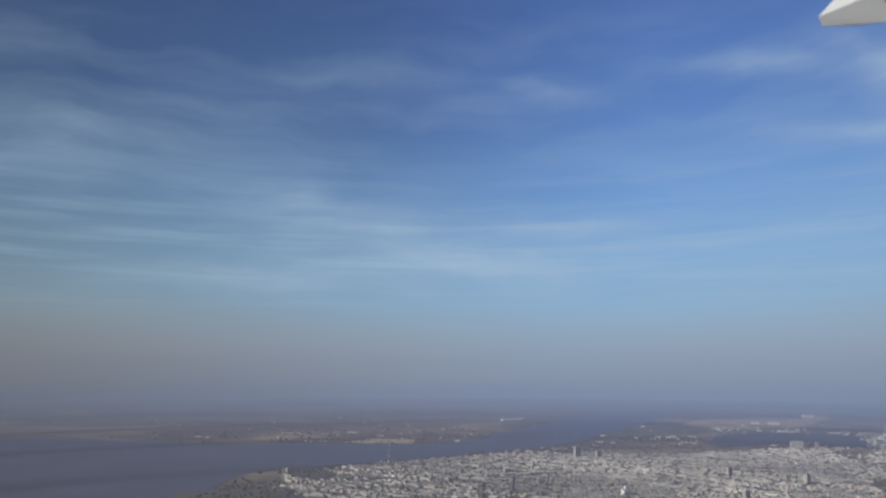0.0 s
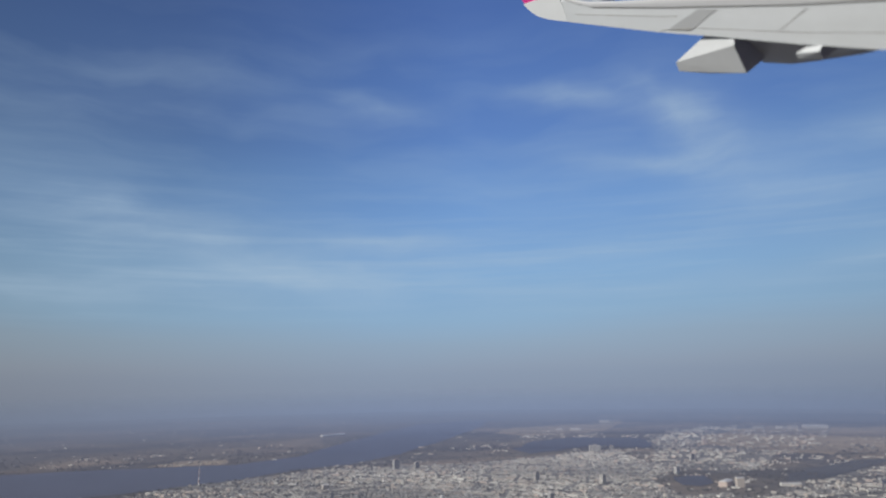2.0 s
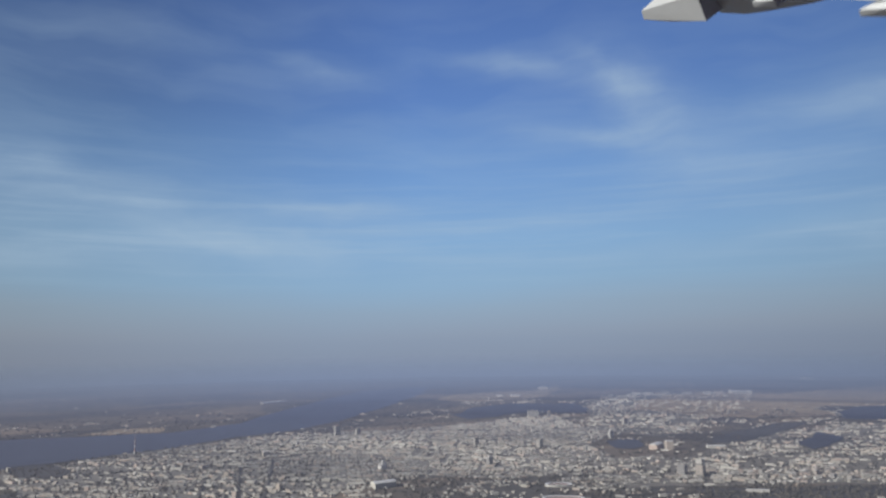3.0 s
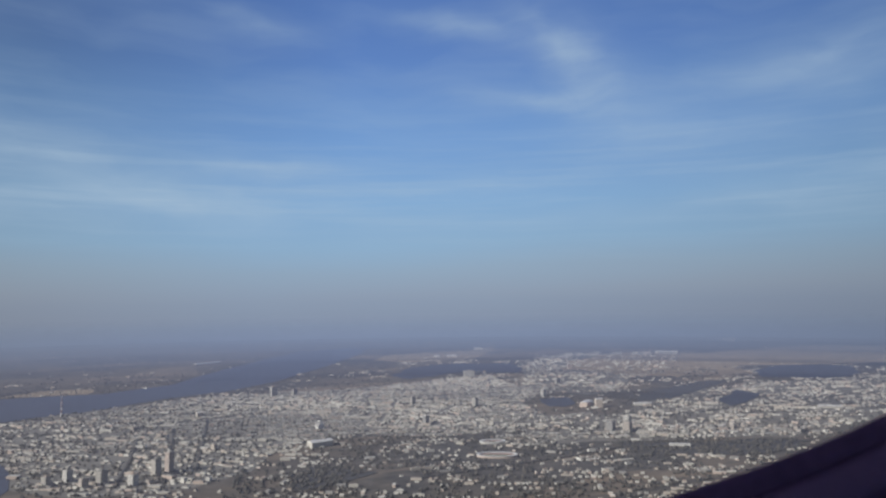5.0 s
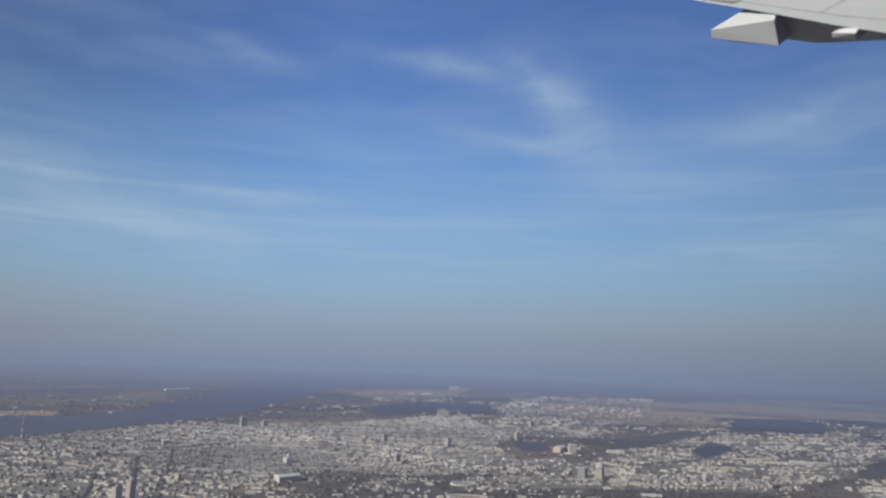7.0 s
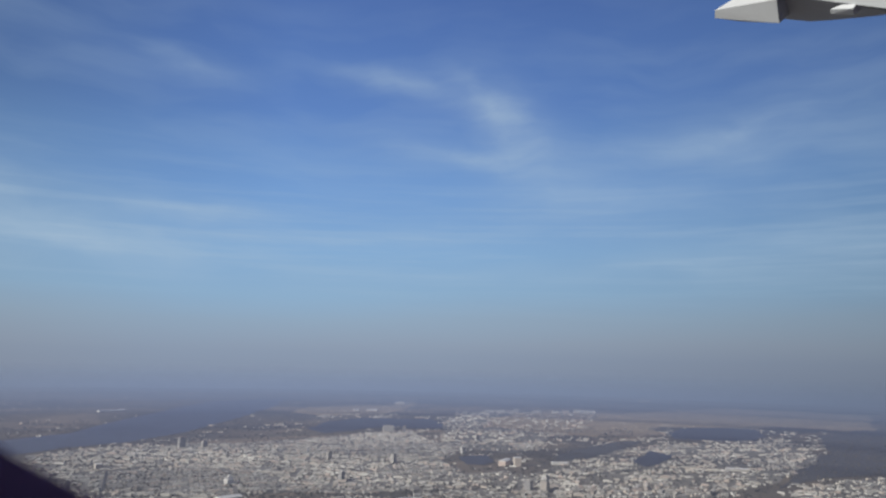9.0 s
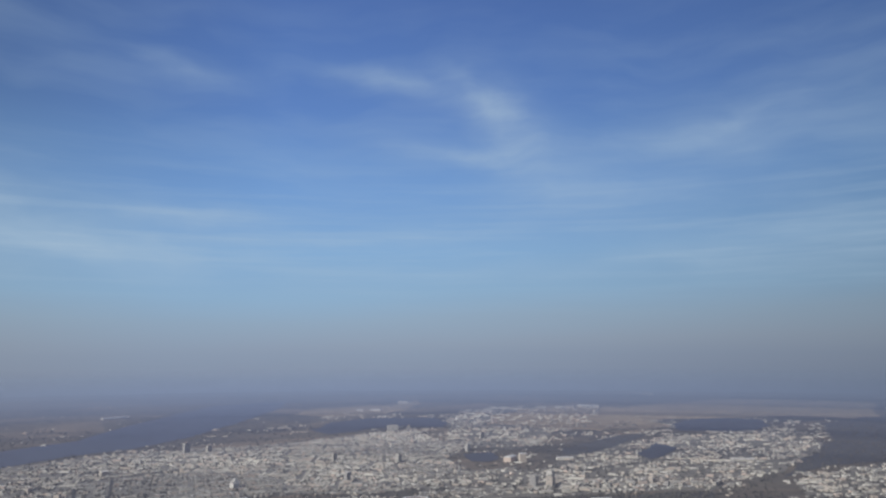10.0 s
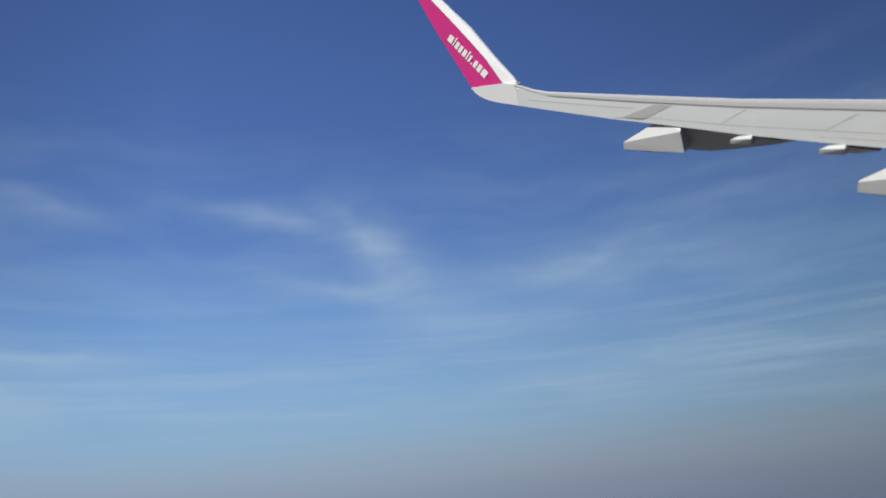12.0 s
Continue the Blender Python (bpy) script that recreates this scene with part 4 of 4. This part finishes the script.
    hall(1120, 1330, 40, 12, 5, -25, "long pale hall roof among houses")
    hall(310, 1215, 40, 20, 9, 12, "pinkish hall at the edge of the centre")
    hall(148, 1649, 14, 10, 10, 12, "small bright white hall in the old town")


build_city()


def stadium(x, y, w, t, h, turn, label):
    """Oval bowl: outer wall, raked stands, pale rim roof and a pitch."""
    thing = empty("stadium", pose(x, y, 0, 0, 0, turn))
    tagged(thing, label, "stadium")

    def ring(grow, z, k=40):
        return [((w / 2 + grow) * math.copysign(abs(math.cos(a)) ** 0.8, math.cos(a)), (t / 2 + grow) * math.copysign(abs(math.sin(a)) ** 0.8, math.sin(a)), z) for a in [i / k * math.tau for i in range(k)]]

    def bowl(name, loops, mat, words=""):
        bm = bmesh.new()
        rows = [[bm.verts.new(p) for p in loop] for loop in loops]
        for r0, r1 in zip(rows, rows[1:]):
            for i in range(40):
                bm.faces.new((r0[i], r0[(i + 1) % 40], r1[(i + 1) % 40], r1[i]))
        part(name, bm, mat, thing, words)

    bowl("outer_wall", [ring(0, 0), ring(0, h * 0.8)], HOUSE_WALL)
    bowl("stands", [ring(-0.3, h * 0.78), ring(-7, h * 0.3), ring(-11, 0.8)], CLAY, "pinkish raked stands")
    bowl("rim_roof", [ring(0.4, h * 0.8), ring(0.4, h), ring(-4.5, h * 0.9), ring(-4.5, h * 0.84), ring(0.4, h * 0.8)], PALE_ROOF, "pale rim roof")
    bm = bmesh.new()
    bm.faces.new([bm.verts.new((p[0], p[1], 0.9)) for p in ring(-11, 0)])
    part("pitch", bm, TURF, thing, "dull green pitch")


def church(x, y, turn):
    """Bright church: nave, pitched roof, drum and dome."""
    thing = empty("church", pose(x, y, 0, 0, 0, turn))
    tagged(thing, "bright white domed church above the roofs", "church")
    part("nave", hull([(a * 7, b * 5, c) for a in (-1, 1) for b in (-1, 1) for c in (0, 8)], 0.2), CHURCH_WALL, thing)
    part("roof", hull([(a * 7.4, b * 5.4, 8.02) for a in (-1, 1) for b in (-1, 1)] + [(-6, 0, 11), (6, 0, 11)]), PALE_ROOF, thing)
    for radius, low, high, name in ((3.2, 9.2, 13, "drum"), (1.2, 0, 13, "bell_tower")):
        shift = 0 if name == "drum" else -7.6
        part(name, prism([(shift + radius * math.cos(i / 12 * math.tau), radius * math.sin(i / 12 * math.tau)) for i in range(12)], low, high), CHURCH_WALL, thing)
    dome = loft([[(r * math.cos(i / 12 * math.tau), r * math.sin(i / 12 * math.tau), z) for i in range(12)] for r, z in ((3.5, 13), (3.3, 14.3), (2.4, 15.8), (1.0, 16.8), (0.15, 18.5))])
    part("dome", dome, PALE_ROOF, thing, "pale metal dome", smooth=True)


def mast(x, y, h):
    """Tall tapering mast in red and white bands."""
    thing = empty("radio_mast", pose(x, y, 0))
    tagged(thing, "tall thin red and white radio mast by the river", "mast")
    for i in range(7):
        a, b = i / 7, (i + 1) / 7
        loops = [[((1.7 - 1.2 * f) * math.cos(k / 8 * math.tau), (1.7 - 1.2 * f) * math.sin(k / 8 * math.tau), f * h) for k in range(8)] for f in (a, b)]
        part("section", loft(loops), MAST_RED if i % 2 else CHURCH_WALL, thing)
    part("platform", prism([(2.4 * math.cos(k / 8 * math.tau), 2.4 * math.sin(k / 8 * math.tau)) for k in range(8)], h * 0.62, h * 0.66), MAST_RED, thing)
    part("aerial", prism([(0.25 * math.cos(k / 6 * math.tau), 0.25 * math.sin(k / 6 * math.tau)) for k in range(6)], h, h * 1.12), CHURCH_WALL, thing)


stadium(548, 1006, 66, 34, 3.6, -27, "pale oval stadium with pinkish stands among trees")
stadium(594, 1106, 46, 28, 3.0, -20, "smaller oval stadium between houses and trees")
church(352, 1385, 20)
mast(-136, 1815, 46)


def build_trees():
    """Bare winter trees between the houses: small uneven clumps, far too many to count."""
    base = []
    for i in range(7):
        a = i / 7 * math.tau
        base.append((math.cos(a), math.sin(a), 0.45))
    count = 24000
    r = 720 * np.exp(rng.uniform(0, 1.35, count))
    az = np.radians(rng.uniform(-26, 80, count))
    x, y = r * np.sin(az), r * np.cos(az)
    bad = inside(RIVER, x, y) | inside(BAY, x, y) | (inside(DENSE, x, y) & (rng.random(count) < 0.45)) | (waves(x, y, 180, 31) < -0.35)
    for zone in BLUE_PATCHES:
        bad |= inside(zone, x, y)
    for cx, cy, wide in CLEARINGS:
        bad |= np.hypot(x - cx, y - cy) < wide
    # the near woods are thick
    for zone, many in ((WOODS[1], 800), (WOODS[2], 260), (WOODS[5], 1500)):
        zx, zy = [q[0] for q in zone], [q[1] for q in zone]
        wx, wy = rng.uniform(min(zx), max(zx), many), rng.uniform(min(zy), max(zy), many)
        hit = inside(zone, wx, wy)
        x, y, bad = np.concatenate([x, wx[hit]]), np.concatenate([y, wy[hit]]), np.concatenate([bad, ~hit[hit]])
    wx, wy = rng.uniform(-390, 240, 1300), rng.uniform(1010, 1950, 1300)
    hit = inside(DENSE, wx, wy) & ~inside(RIVER, wx, wy) & ~inside(BAY, wx, wy)
    x, y, bad = np.concatenate([x, wx[hit]]), np.concatenate([y, wy[hit]]), np.concatenate([bad, ~hit[hit]])
    verts, faces = [], []
    for X, Y in zip(x[~bad], y[~bad]):
        s, h, turn = rng.uniform(1.6, 3.8), rng.uniform(2.4, 5.6), rng.uniform(0, 1)
        b = len(verts)
        verts.append((X, Y, -0.3))
        for u, v, z in base:
            k = rng.uniform(0.65, 1.15)
            verts.append((X + u * s * k, Y + v * s * k, h * rng.uniform(0.35, 0.6)))
        verts.append((X + rng.uniform(-1, 1), Y + rng.uniform(-1, 1), h))
        for i in range(7):
            j = (i + 1) % 7
            faces += [(b, b + 1 + j, b + 1 + i), (b + 8, b + 1 + i, b + 1 + j)]
    ob = new("trees", mesh_of("trees", verts, faces, [LEAVES]))
    tagged(ob, "dark bare winter trees scattered between houses", "trees", kind="stuff")


build_trees()
